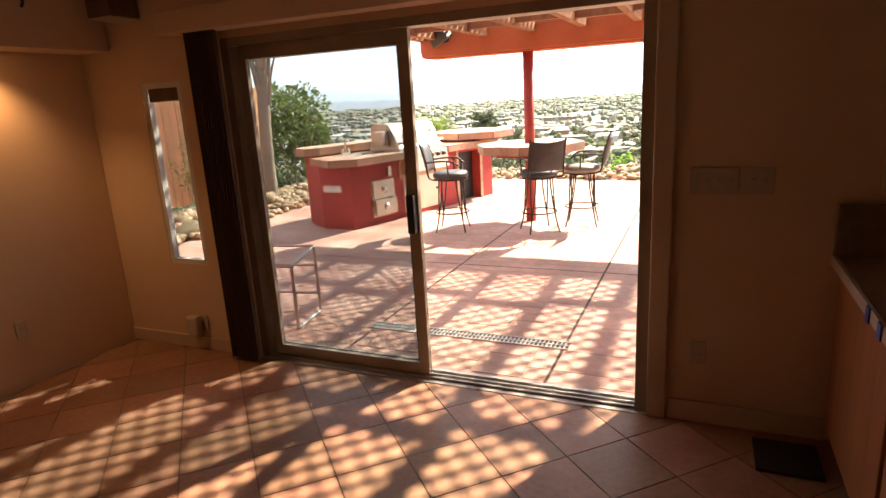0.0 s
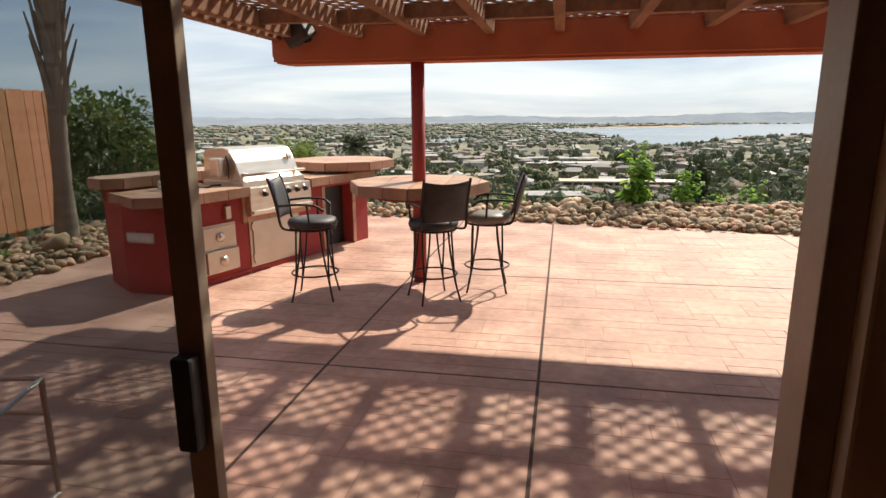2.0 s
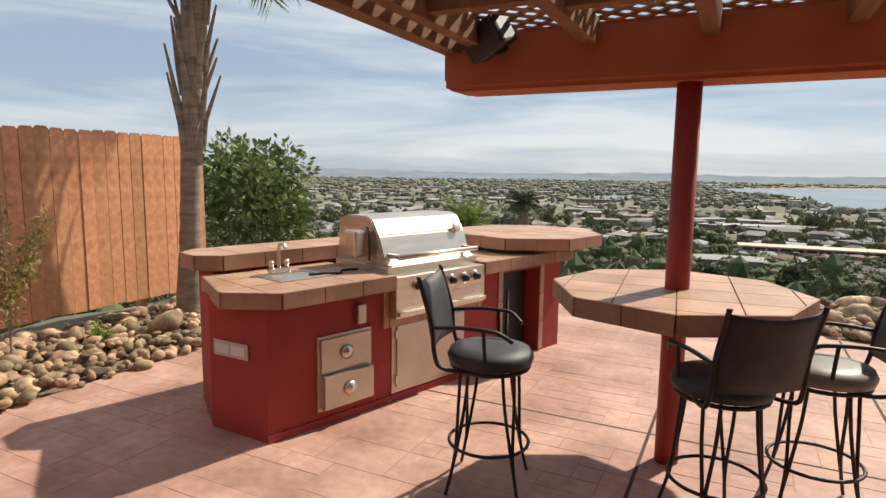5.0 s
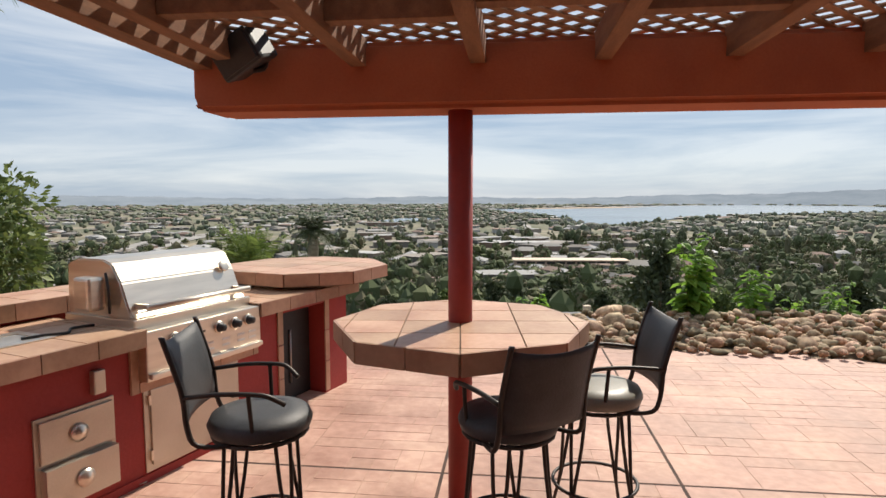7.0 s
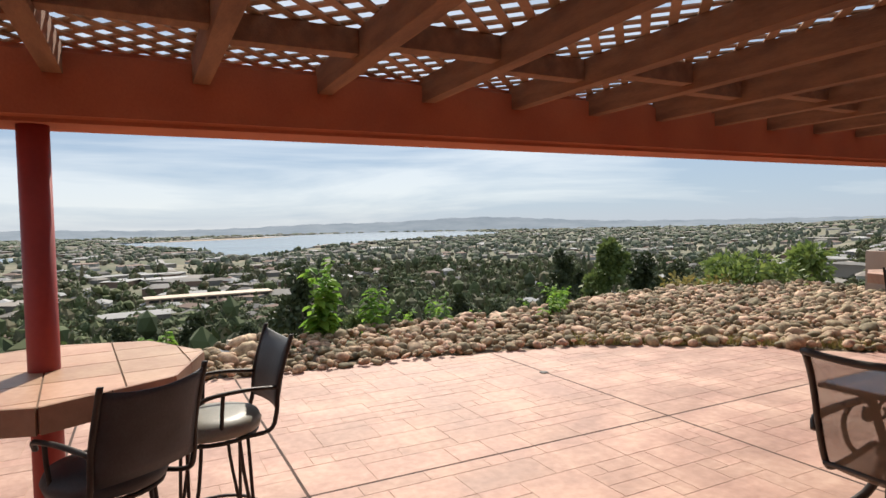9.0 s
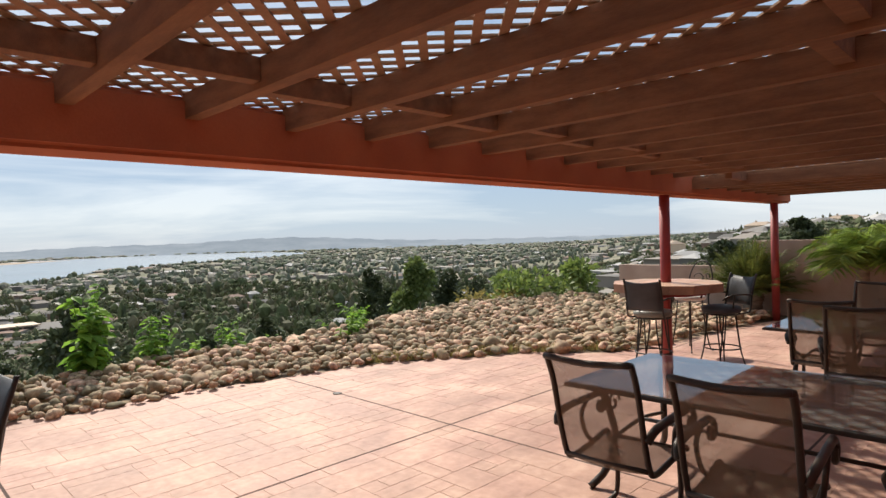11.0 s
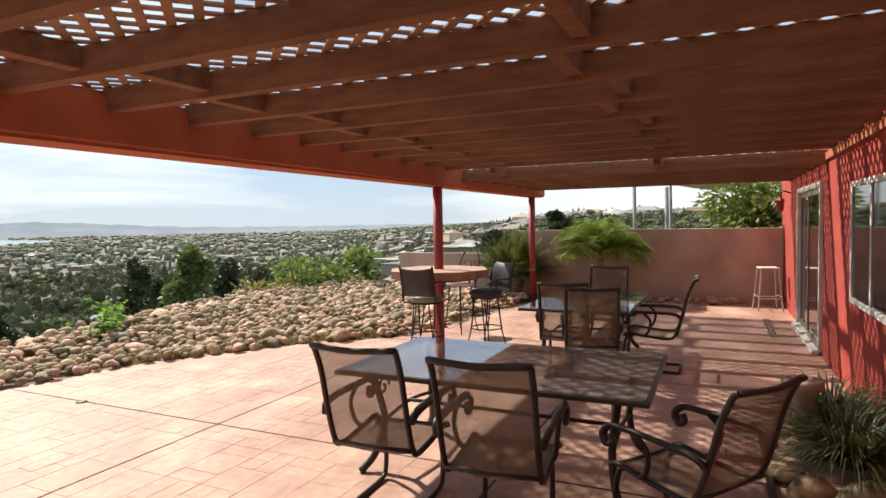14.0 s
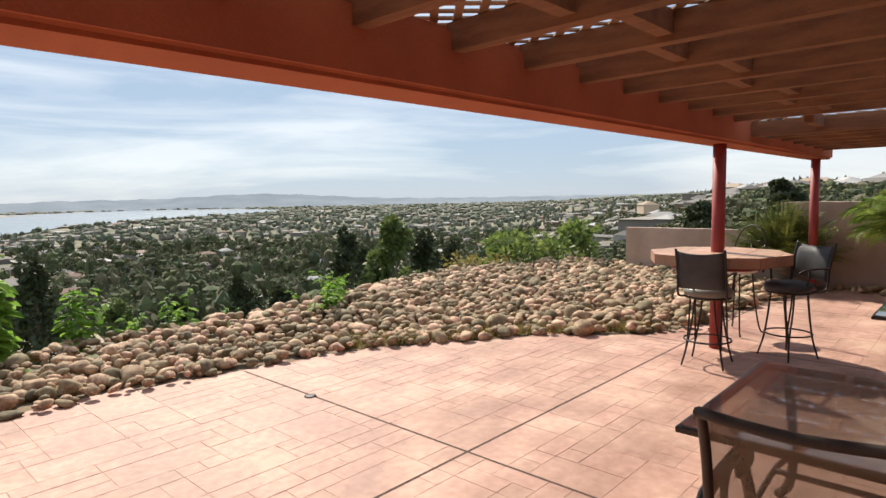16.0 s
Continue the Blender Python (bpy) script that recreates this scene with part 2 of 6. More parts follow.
M_LAMINATE = surf("counter_laminate", (0.22, 0.15, 0.09), (0.32, 0.23, 0.14), 0.4, 20, 200, 0.05)
M_CABINET = surf("orange_cabinet_wood", (0.30, 0.10, 0.035), (0.42, 0.17, 0.06), 0.45, 3, 25, 0.1, stretch=(5, 5, 0.6))
M_PLATE = surf("plastic_plate", (0.50, 0.42, 0.33), (0.56, 0.48, 0.38), 0.4, 6, 60, 0.02)
M_BULB = glow("lamp_glow", (1.0, 0.55, 0.2), 6.0)
M_BLUE = surf("blue_tape", (0.05, 0.10, 0.45), (0.08, 0.14, 0.55), 0.6, 6, 60, 0.02)

# ---- helpers for shapes ----


def thing(name, label, category, group="", kind="", m=None):
    ob = new(name)
    ob.empty_display_size = 0.1
    if m is not None:
        ob.matrix_world = m
    return tagged(ob, label, category, group, kind)


def data_of(name, bm, material, smooth=False):
    me = bpy.data.meshes.new(name)
    bm.normal_update()
    bm.to_mesh(me)
    bm.free()
    me.materials.append(material)
    if smooth:
        for p in me.polygons:
            p.use_smooth = True
    return me


def part(name, bm, material, parent, label="", smooth=False):
    ob = new(name, data_of(name, bm, material, smooth))
    ob.parent = parent
    if label:
        ob["label"] = label
    return ob


def solo(name, bm, material, label, category, group="", kind="", m=None, smooth=False):
    ob = new(name, data_of(name, bm, material, smooth))
    if m is not None:
        ob.matrix_world = m
    return tagged(ob, label, category, group, kind)


def box(bm, x0, x1, y0, y1, z0, z1, bevel=0.0, m=None):
    vs = bmesh.ops.create_cube(bm, size=1)["verts"]
    for v in vs:
        v.co = Vector(((x0 + x1) / 2 + v.co.x * (x1 - x0), (y0 + y1) / 2 + v.co.y * (y1 - y0), (z0 + z1) / 2 + v.co.z * (z1 - z0)))
        if m is not None:
            v.co = m @ v.co
    if bevel:
        es = list({e for v in vs for e in v.link_edges})
        bmesh.ops.bevel(bm, geom=es, offset=bevel, segments=2, affect="EDGES", profile=0.6)
    return bm


def B(*a, **k):
    return box(bmesh.new(), *a, **k)


def prism(bm, pts, z0, z1, bevel=0.0):
    lo = [bm.verts.new((x, y, z0)) for x, y in pts]
    hi = [bm.verts.new((x, y, z1)) for x, y in pts]
    n = len(pts)
    fs = [bm.faces.new(hi), bm.faces.new(lo[::-1])]
    for i in range(n):
        fs.append(bm.faces.new((lo[i], lo[(i + 1) % n], hi[(i + 1) % n], hi[i])))
    bmesh.ops.recalc_face_normals(bm, faces=fs)
    if bevel:
        bmesh.ops.bevel(bm, geom=list({e for f in fs for e in f.edges}), offset=bevel, segments=2, affect="EDGES")
    return bm


def smooth_path(pts, k=4):
    """Rounded path through the points (Catmull-Rom)."""
    p = [Vector(q) for q in pts]
    out = []
    for i in range(len(p) - 1):
        a, b, c, d = p[max(i - 1, 0)], p[i], p[i + 1], p[min(i + 2, len(p) - 1)]
        for j in range(k):
            t = j / k
            out.append(0.5 * (2 * b + (c - a) * t + (2 * a - 5 * b + 4 * c - d) * t * t + (3 * b - a - 3 * c + d) * t ** 3))
    out.append(p[-1])
    return out


def tube(bm, pts, r, n=8, flat=1.0, closed=False, taper=None):
    p = [Vector(q) for q in pts]
    rings = []
    side = None
    for i, q in enumerate(p):
        a = p[i - 1] if i or closed else q
        b = p[(i + 1) % len(p)] if i + 1 < len(p) or closed else q
        d = (b - a).normalized()
        if side is None:
            side = d.orthogonal().normalized()
        side = (side - d * side.dot(d)).normalized()
        up = d.cross(side)
        rr = r if taper is None else r * (1 + (taper - 1) * i / (len(p) - 1))
        rings.append([bm.verts.new(q + rr * (math.cos(2 * math.pi * j / n) * side + flat * math.sin(2 * math.pi * j / n) * up)) for j in range(n)])
    for i in range(len(rings) if closed else len(rings) - 1):
        s, e = rings[i], rings[(i + 1) % len(rings)]
        for j in range(n):
            bm.faces.new((s[j], s[(j + 1) % n], e[(j + 1) % n], e[j]))
    if not closed:
        bm.faces.new(rings[0][::-1])
        bm.faces.new(rings[-1])
    return bm


def T(pts, r, n=8, **k):
    return tube(bmesh.new(), pts, r, n, **k)


def lathe(bm, prof, n=24, centre=(0, 0)):
    """Solid of revolution from (radius, height) pairs."""
    rings = [[bm.verts.new((centre[0] + r * math.cos(2 * math.pi * j / n), centre[1] + r * math.sin(2 * math.pi * j / n), z)) for j in range(n)] for r, z in prof]
    for s, e in zip(rings, rings[1:]):
        for j in range(n):
            bm.faces.new((s[j], s[(j + 1) % n], e[(j + 1) % n], e[j]))
    bm.faces.new(rings[0][::-1])
    bm.faces.new(rings[-1])
    return bm


def octagon(r, c=(0, 0), turn=0.0, n=8):
    return [(c[0] + r * math.cos(turn + 2 * math.pi * i / n), c[1] + r * math.sin(turn + 2 * math.pi * i / n)) for i in range(n)]


def wall_x(bm, x0, x1, y0, y1, z0, z1, holes):
    """Wall along x with rectangular holes (xa, xb, za, zb), sorted by xa."""
    x = x0
    for xa, xb, za, zb in holes:
        box(bm, x, xa, y0, y1, z0, z1)
        if za > z0:
            box(bm, xa, xb, y0, y1, z0, za)
        if zb < z1:
            box(bm, xa, xb, y0, y1, zb, z1)
        x = xb
    box(bm, x, x1, y0, y1, z0, z1)
    return bm


def raw(name, verts, faces, material, smooth=False):
    me = bpy.data.meshes.new(name)
    me.from_pydata([tuple(v) for v in verts], [], [tuple(f) for f in faces])
    me.materials.append(material)
    if smooth:
        for p in me.polygons:
            p.use_smooth = True
    return me

# ---- the house ----
HOLES = [(-3.24, -2.9, 0.65, 1.86), (-2.54, -0.06, 0.0, 2.08)]
WINS = [(1.35, 2.68, 1.5, 2.16), (3.75, 5.2, 0.88, 1.97)]
HOLES_OUT = [(-3.6, -2.86, 0.6, 1.9)] + HOLES[1:] + WINS + [(7.0, 9.3, 0.0, 2.08)]
solo("wall_front_inside", wall_x(bmesh.new(), -3.85, 3.2, 2.98, 3.03, 0, 2.75, HOLES), M_CREAM, "cream plastered wall round the patio door", "wall", kind="structure")
wall_out = solo("wall_front_outside", wall_x(bmesh.new(), -5.2, 12.2, 3.034, 3.08, -0.1, 2.75, HOLES_OUT), M_STUCCO, "red stucco house wall beside the patio", "wall", kind="structure")
solo("wall_left", B(-3.88, -3.74, -3, 2.976, 0, 2.75), M_CREAM, "cream plastered side wall with a sunlit patch", "wall", kind="structure")
solo("wall_back", B(-3.88, 3.3, -3.14, -3.0, 0, 2.75), M_CREAM, "cream plastered back wall", "wall", kind="structure")
solo("wall_right", B(3.2, 3.34, -3, 2.976, 0, 2.75), M_CREAM, "cream plastered kitchen wall", "wall", kind="structure")
solo("ceiling", B(-3.88, 3.34, -3.14, 3.0, 2.6, 2.7), M_CEIL, "plain painted ceiling", "ceiling", kind="structure")
solo("roof", B(-5.3, 12.3, -4, 3.2, 2.752, 2.95), M_STUCCO, "flat house roof edge", "roof", kind="structure")
solo("wall_house_end", B(12.06, 12.2, -4, 3.03, -0.1, 2.75), M_STUCCO, "red stucco end wall of the house", "wall", kind="structure")
solo("wall_house_west", B(-5.2, -5.06, -4, 3.03, -0.1, 2.75), M_STUCCO, "red stucco side wall of the house", "wall", kind="structure")
solo("soffit", B(-3.735, -3.46, -3, 2.974, 2.08, 2.598), M_CREAM, "cream boxed soffit over the side wall", "soffit", kind="structure")
solo("baseboard", B(0.04, 0.72, 2.962, 2.979, 0.03, 0.14, 0.003), M_TRIM, "low painted baseboard under the wall", "baseboard", kind="structure")
solo("baseboard_left", B(-3.74, -2.72, 2.962, 2.979, 0.03, 0.12, 0.003), M_TRIM, "low painted baseboard under the narrow window", "baseboard", kind="structure")

door = thing("door_1", "open sliding glass patio door in a bronze metal frame", "door", kind="structure")
part("jamb", B(-0.12, -0.06, 2.985, 3.1, 0.03, 2.08, 0.004), M_ALU, door)
part("jamb", B(-2.54, -2.48, 2.985, 3.1, 0.03, 2.08, 0.004), M_ALU, door)
part("head", B(-2.48, -0.12, 2.985, 3.1, 2.03, 2.08, 0.004), M_ALU, door)
sill = part("sill", B(-2.54, -0.06, 2.955, 3.14, 0.0, 0.035, 0.004), M_SILVER, door, "worn metal sill track")
for y in (3.0, 3.045, 3.09):
    part("track_rail", B(-2.48, -0.12, y - 0.004, y + 0.004, 0.035, 0.05), M_SILVER, sill)
part("casing", B(-0.06, 0.03, 2.945, 2.984, 0.03, 2.15, 0.008), M_TRIM, door, "painted wooden casing")
part("casing", B(-2.63, -2.54, 2.945, 2.984, 0.03, 2.15, 0.008), M_TRIM, door, "painted wooden casing")
for y, x0, x1, name in ((3.075, -2.48, -1.33, "fixed_panel"), (3.03, -2.44, -1.30, "sliding_panel")):
    fr = bmesh.new()
    box(fr, x0, x0 + 0.055, y - 0.018, y + 0.018, 0.05, 2.03, 0.003)
    box(fr, x1 - 0.065, x1, y - 0.018, y + 0.018, 0.05, 2.03, 0.003)
    box(fr, x0 + 0.055, x1 - 0.065, y - 0.016, y + 0.016, 0.05, 0.12, 0.003)
    box(fr, x0 + 0.055, x1 - 0.065, y - 0.016, y + 0.016, 1.95, 2.03, 0.003)
    p = part(name, fr, M_ALU, door)
    if name == "sliding_panel":
        part("pane", B(x0 + 0.05, x1 - 0.06, y - 0.003, y + 0.003, 0.11, 1.96), M_GLASS, p, "clear glass with faint dust")
        part("handle", B(x1 - 0.06, x1 - 0.012, y - 0.06, y - 0.018, 0.93, 1.15, 0.008), M_BLACK, p, "black plastic pull handle")

win = thing("window_1", "narrow upright window with a half-raised dark shade", "window", kind="structure")
wf = bmesh.new()
box(wf, -3.24, -3.205, 2.985, 3.03, 0.65, 1.86)
box(wf, -2.935, -2.9, 2.985, 3.03, 0.65, 1.86)
box(wf, -3.205, -2.935, 2.985, 3.03, 0.65, 0.685)
box(wf, -3.205, -2.935, 2.985, 3.03, 1.825, 1.86)
part("window_frame", wf, M_WHITE, win)
part("pane", B(-3.205, -2.935, 3.015, 3.02, 0.685, 1.825), M_GLASS, win)
part("shade", B(-3.2, -2.94, 2.99, 3.012, 1.74, 1.825, 0.01), M_BLIND, win, "rolled dark fabric shade")

for k, (xa, xb, za, zb, split) in enumerate([(*w, 0.5) for w in WINS]):
    w = thing("window_%d" % (k + 2), "white framed sliding window in the red wall, reflecting the sky", "window", kind="structure")
    f = bmesh.new()
    for a in ((xa, xa + 0.05, za, zb), (xb - 0.05, xb, za, zb), (xa + 0.05, xb - 0.05, za, za + 0.05), (xa + 0.05, xb - 0.05, zb - 0.05, zb)):
        box(f, a[0], a[1], 3.05, 3.115, a[2], a[3], 0.004)
    part("window_frame", f, M_WHITE, w)
    xm = xa + (xb - xa) * split
    part("mullion", B(xm - 0.025, xm + 0.025, 3.05, 3.1, za + 0.05, zb - 0.05), M_WHITE, w)
    part("pane", B(xa + 0.05, xm - 0.025, 3.085, 3.091, za + 0.05, zb - 0.05), M_PANE, w, "dark reflecting glass")
    part("pane", B(xm + 0.025, xb - 0.05, 3.095, 3.101, za + 0.05, zb - 0.05), M_PANE, w, "dark reflecting glass")
    # Thin black sheet; its colour stands for the unlit room inside.
    part("backing", B(xa, xb, 3.035, 3.048, za, zb), M_BLACK, w, "black sheet painting the unlit room behind the glass")

d2 = thing("door_2", "far sliding glass patio door with a pale frame", "door", kind="structure")
f = bmesh.new()
for a in ((7.0, 7.07, 0.0, 2.08), (9.23, 9.3, 0.0, 2.08), (7.07, 9.23, 2.01, 2.08)):
    box(f, a[0], a[1], 3.04, 3.12, a[2], a[3], 0.004)
part("door_frame", f, M_WHITE, d2)
part("sill", B(7.0, 9.3, 3.04, 3.18, -0.01, 0.05, 0.004), M_WHITE, d2)
for x0, x1, y in ((7.07, 8.18, 3.09), (8.13, 9.23, 3.06)):
    f = bmesh.new()
    box(f, x0, x0 + 0.06, y - 0.015, y + 0.015, 0.05, 2.01)
    box(f, x1 - 0.06, x1, y - 0.015, y + 0.015, 0.05, 2.01)
    box(f, x0 + 0.06, x1 - 0.06, y - 0.015, y + 0.015, 0.05, 0.12)
    box(f, x0 + 0.06, x1 - 0.06, y - 0.015, y + 0.015, 1.94, 2.01)
    p = part("door_panel", f, M_ALU, d2)
    part("pane", B(x0 + 0.06, x1 - 0.06, y - 0.003, y + 0.003, 0.12, 1.94), M_PANE, p, "dark reflecting glass")
# Black sheet again in place of the room's darkness behind the door.
part("backing", B(7.0, 9.3, 3.031, 3.039, 0.05, 2.08), M_BLACK, d2, "black sheet painting the unlit room behind the glass")

# vertical blinds drawn to one side and their valance
blind = thing("vertical_blind", "brown vertical blinds stacked beside the patio door", "blind", m=pose(0, 0, 0))
for i in range(11):
    x = -2.71 + 0.022 * i
    part("slat", B(x - 0.002, x + 0.002, 2.86 + 0.006 * (i % 3), 2.942, 0.05, 2.12, m=Matrix.Translation((x, 2.9, 0)) @ Matrix.Rotation(0.5, 4, "Z") @ Matrix.Translation((-x, -2.9, 0))), M_BLIND, blind)
part("valance", B(-2.89, 0.11, 2.84, 2.978, 2.12, 2.25, 0.01), M_CREAM, blind, "cream valance over the door")

# kitchen counter by the wall
cab = thing("base_cabinet", "orange-brown wooden kitchen base cabinet", "cabinet")
part("body", B(0.72, 1.33, -0.6, 2.95, 0.13, 0.87, 0.004), M_CABINET, cab)
part("toe_kick", B(0.78, 1.33, -0.6, 2.95, 0.03, 0.13), M_BLACK, cab)
for i in range(4):
    y = -0.55 + 0.87 * i
    part("door", B(0.698, 0.719, y, y + 0.83, 0.16, 0.85, 0.006), M_CABINET, cab)
top = thing("kitchen_worktop", "tan laminate kitchen worktop with a pale worn front edge", "worktop")
part("slab", B(0.69, 1.35, -0.62, 2.976, 0.872, 0.92, 0.006), M_LAMINATE, top)
part("front_edge", B(0.675, 0.689, -0.62, 2.976, 0.875, 0.921, 0.003), M_PLATE, top, "pale edge strip")
part("backsplash", B(0.68, 1.35, 2.945, 2.977, 0.922, 1.14, 0.004), M_LAMINATE, top)
for y in (2.28, 2.13):
    solo("tape_strip", B(0.668, 0.674, y - 0.02, y + 0.02, 0.872, 0.924), M_BLUE, "small strip of blue tape on the worktop edge", "tape", "tape strips")
solo("floor_register", B(0.42, 0.68, 2.62, 2.88, 0.031, 0.045, 0.004), M_BLACK, "black metal floor vent by the cabinet", "vent")

plate = thing("switch_plate", "cream four-gang light switch plate on the wall", "switch", m=pose(0.2, 2.974, 1.235))
part("plate", B(-0.1, 0.1, -0.006, 0.004, -0.06, 0.06, 0.003), M_PLATE, plate)
for i in range(4):
    part("toggle", B(-0.078 + 0.046 * i, -0.062 + 0.046 * i, -0.016, -0.006, -0.012, 0.012, 0.002), M_PLATE, plate)
plate = thing("switch_plate", "cream two-gang light switch plate on the wall", "switch", m=pose(0.38, 2.974, 1.235))
part("plate", B(-0.06, 0.06, -0.006, 0.004, -0.06, 0.06, 0.003), M_PLATE, plate)
for i in range(2):
    part("toggle", B(-0.031 + 0.046 * i, -0.015 + 0.046 * i, -0.016, -0.006, -0.012, 0.012, 0.002), M_PLATE, plate)


def outlet(m, label):
    o = thing("wall_outlet", label, "outlet", "wall outlets", m=m)
    part("plate", B(-0.036, 0.036, -0.006, 0.004, -0.058, 0.058, 0.003), M_PLATE, o)
    for z in (-0.022, 0.022):
        part("socket", B(-0.016, 0.016, -0.009, -0.0055, z - 0.014, z + 0.014, 0.003), M_TRIM, o)
    return o


outlet(pose(0.17, 2.974, 0.4), "cream power outlet low on the plaster wall")
outlet(pose(0.86, 2.974, 1.25), "cream power outlet above the backsplash")
outlet(pose(-3.734, 2.2, 0.4, 0, 0, 90), "cream power outlet on the side wall")
outlet(pose(-3.02, 2.974, 0.23), "cream power outlet with an adapter plugged in")
ad = solo("plug_adapter", B(-0.06, 0.04, -0.07, -0.009, -0.09, 0.06, 0.02), M_PLATE, "rounded cream plug-in adapter in the outlet", "adapter", m=pose(-3.06, 2.972, 0.23))

lamp = thing("recessed_light", "lit recessed ceiling spot in the soffit", "lamp", m=pose(-3.58, 2.27, 2.076))
part("rim", lathe(bmesh.new(), [(0.03, -0.001), (0.06, -0.006), (0.066, 0.002), (0.03, 0.0025)]), M_WHITE, lamp, smooth=True)
part("bulb", lathe(bmesh.new(), [(0.001, -0.012), (0.02, -0.01), (0.03, -0.002), (0.001, 0.0)], 16), M_BULB, lamp, "glowing warm bulb", smooth=True)
spot = new("spot_lamp", bpy.data.lights.new("spot_lamp", "SPOT"))
spot.data.energy = 4
spot.data.spot_size = radians(120)
spot.data.spot_blend = 0.9
spot.data.color = (1.0, 0.58, 0.28)
spot.data.shadow_soft_size = 0.03
spot.matrix_world = look((-3.58, 2.27, 2.05), (-3.6, 2.27, 0))
hook = solo("wall_hook", T([(-3.456, 2.45, 2.4), (-3.44, 2.45, 2.36), (-3.43, 2.45, 2.32), (-3.45, 2.45, 2.3)], 0.008), M_IRON, "small dark hook on the soffit face", "hook", smooth=True)
spk = thing("wall_speaker", "dark boxed speaker hung high in the corner", "speaker", m=pose(-3.23, 2.86, 2.24))
part("cabinet", B(-0.1, 0.1, -0.1, 0.11, 0.012, 0.36, 0.01), M_BLIND, spk)
part("base_plate", B(-0.095, 0.095, -0.1, 0.11, 0, 0.012, 0.004), M_PLATE, spk)

# exterior lantern near the far corner
lan = thing("wall_lantern", "small rusty lantern on the house corner", "lantern", m=pose(10.6, 3.08, 1.95))
part("bracket", T(smooth_path([(0, 0, 0.12), (0, 0.12, 0.16), (0, 0.16, 0.06)]), 0.012), M_IRON, lan, smooth=True)
part("lantern_body", lathe(bmesh.new(), [(0.02, -0.2), (0.06, -0.18), (0.07, -0.02), (0.09, 0.0), (0.02, 0.06)], 6, (0, 0.16)), M_POST, lan)

# ---- pergola ----
perg = thing("pergola", "patio cover of brown rafters and diagonal lattice on an orange stucco beam", "pergola", kind="structure")
bm = bmesh.new()
prism(bm, [(-3.37, 2.21), (-3.35, 2.175), (-3.3, 2.16), (11.2, 2.16), (11.2, 2.5), (-3.37, 2.5)], 7.56, 7.9)
for v in bm.verts:
    v.co = (v.co.x, v.co.z, v.co.y)
bmesh.ops.recalc_face_normals(bm, faces=bm.faces)
bmesh.ops.bevel(bm, geom=bm.edges[:], offset=0.03, segments=3, affect="EDGES")
part("main_beam", bm, M_BEAM, perg, "orange stucco beam with rounded edges", smooth=False)
for x in (-1.94, 6.15, 10.68):
    part("post", T([(x, 7.7, 0), (x, 7.7, 2.17)], 0.066, 20), M_POST, perg, "dark red painted round steel post", smooth=True)
RAFT = [-3.07 + 0.615 * i for i in range(23)]
raft_me = data_of("rafter", B(-0.04, 0.04, 3.08, 7.59, 2.375, 2.515, 0.004), M_WOOD)
for x in RAFT:
    o = new("rafter", raft_me)
    o.parent = perg
    o.location = (x, 0, 0 if x < 6.6 else -0.1)
block_me = data_of("blocking", B(0.041, 0.574, -0.04, 0.04, 2.405, 2.514, 0.003), M_WOOD)
for y in (6.75, 4.7):
    for i, x in enumerate(RAFT[:-1]):
        o = new("blocking", block_me)
        o.parent = perg
        o.location = (x, y + (0.16 if i % 2 else 0.0), 0 if x < 6.1 else -0.1)
part("edge_rafter", B(-3.36, -3.25, 3.08, 7.95, 2.38, 2.54, 0.004), M_WOOD, perg)
part("fascia_board", B(6.7, 6.78, 3.08, 7.58, 2.25, 2.39, 0.004), M_WOOD, perg)
part("ledger", B(-3.36, 10.7, 3.081, 3.11, 2.3, 2.379), M_BEAM, perg)

# lattice laths in two crossed layers, in two bays with a gap between them
LY0, LY1, STEP = 3.1, 7.98, 0.16
n_lath = 0
lath_rest = bmesh.new()
for LX0, LX1, drop in ((-3.33, 6.3, 0.0), (6.79, 10.7, 0.1)):
    lat = part("lattice", B(LX0, LX1, LY1 - 0.03, LY1, 2.517 - drop, 2.54 - drop), M_LATH, perg, "brown diagonal wooden lattice")
    for layer, sgn in ((0, 1), (1, -1)):
        c = LX0 - (LY1 - LY0) if sgn > 0 else LX0
        end = LX1 if sgn > 0 else LX1 + (LY1 - LY0)
        while c < end:
            if sgn > 0:
                ya, yb = max(LY0, LY0 + LX0 - c), min(LY1, LY0 + LX1 - c)
            else:
                ya, yb = max(LY0, LY0 + c - LX1), min(LY1, LY0 + c - LX0)
            if yb - ya > 0.05:
                a = Vector((c + sgn * (ya - LY0), ya, 0))
                b = Vector((c + sgn * (yb - LY0), yb, 0))
                s = (b - a).normalized().cross(Vector((0, 0, 1))) * 0.0205
                z = 2.5175 + 0.0095 * layer - drop
                bm = lath_rest if n_lath >= 290 else bmesh.new()
                vs = [bm.verts.new(q + Vector((0, 0, zz))) for zz in (z, z + 0.009) for q in (a - s, a + s, b + s, b - s)]
                for f in ((3, 2, 1, 0), (4, 5, 6, 7), (0, 1, 5, 4), (1, 2, 6, 5), (2, 3, 7, 6), (3, 0, 4, 7)):
                    bm.faces.new([vs[i] for i in f])
                if n_lath < 290:
                    part("lath", bm, M_LATH, lat)
                n_lath += 1
            c += STEP
if lath_rest.verts:
    tagged(part("laths", lath_rest, M_LATH, lat), kind="stuff")


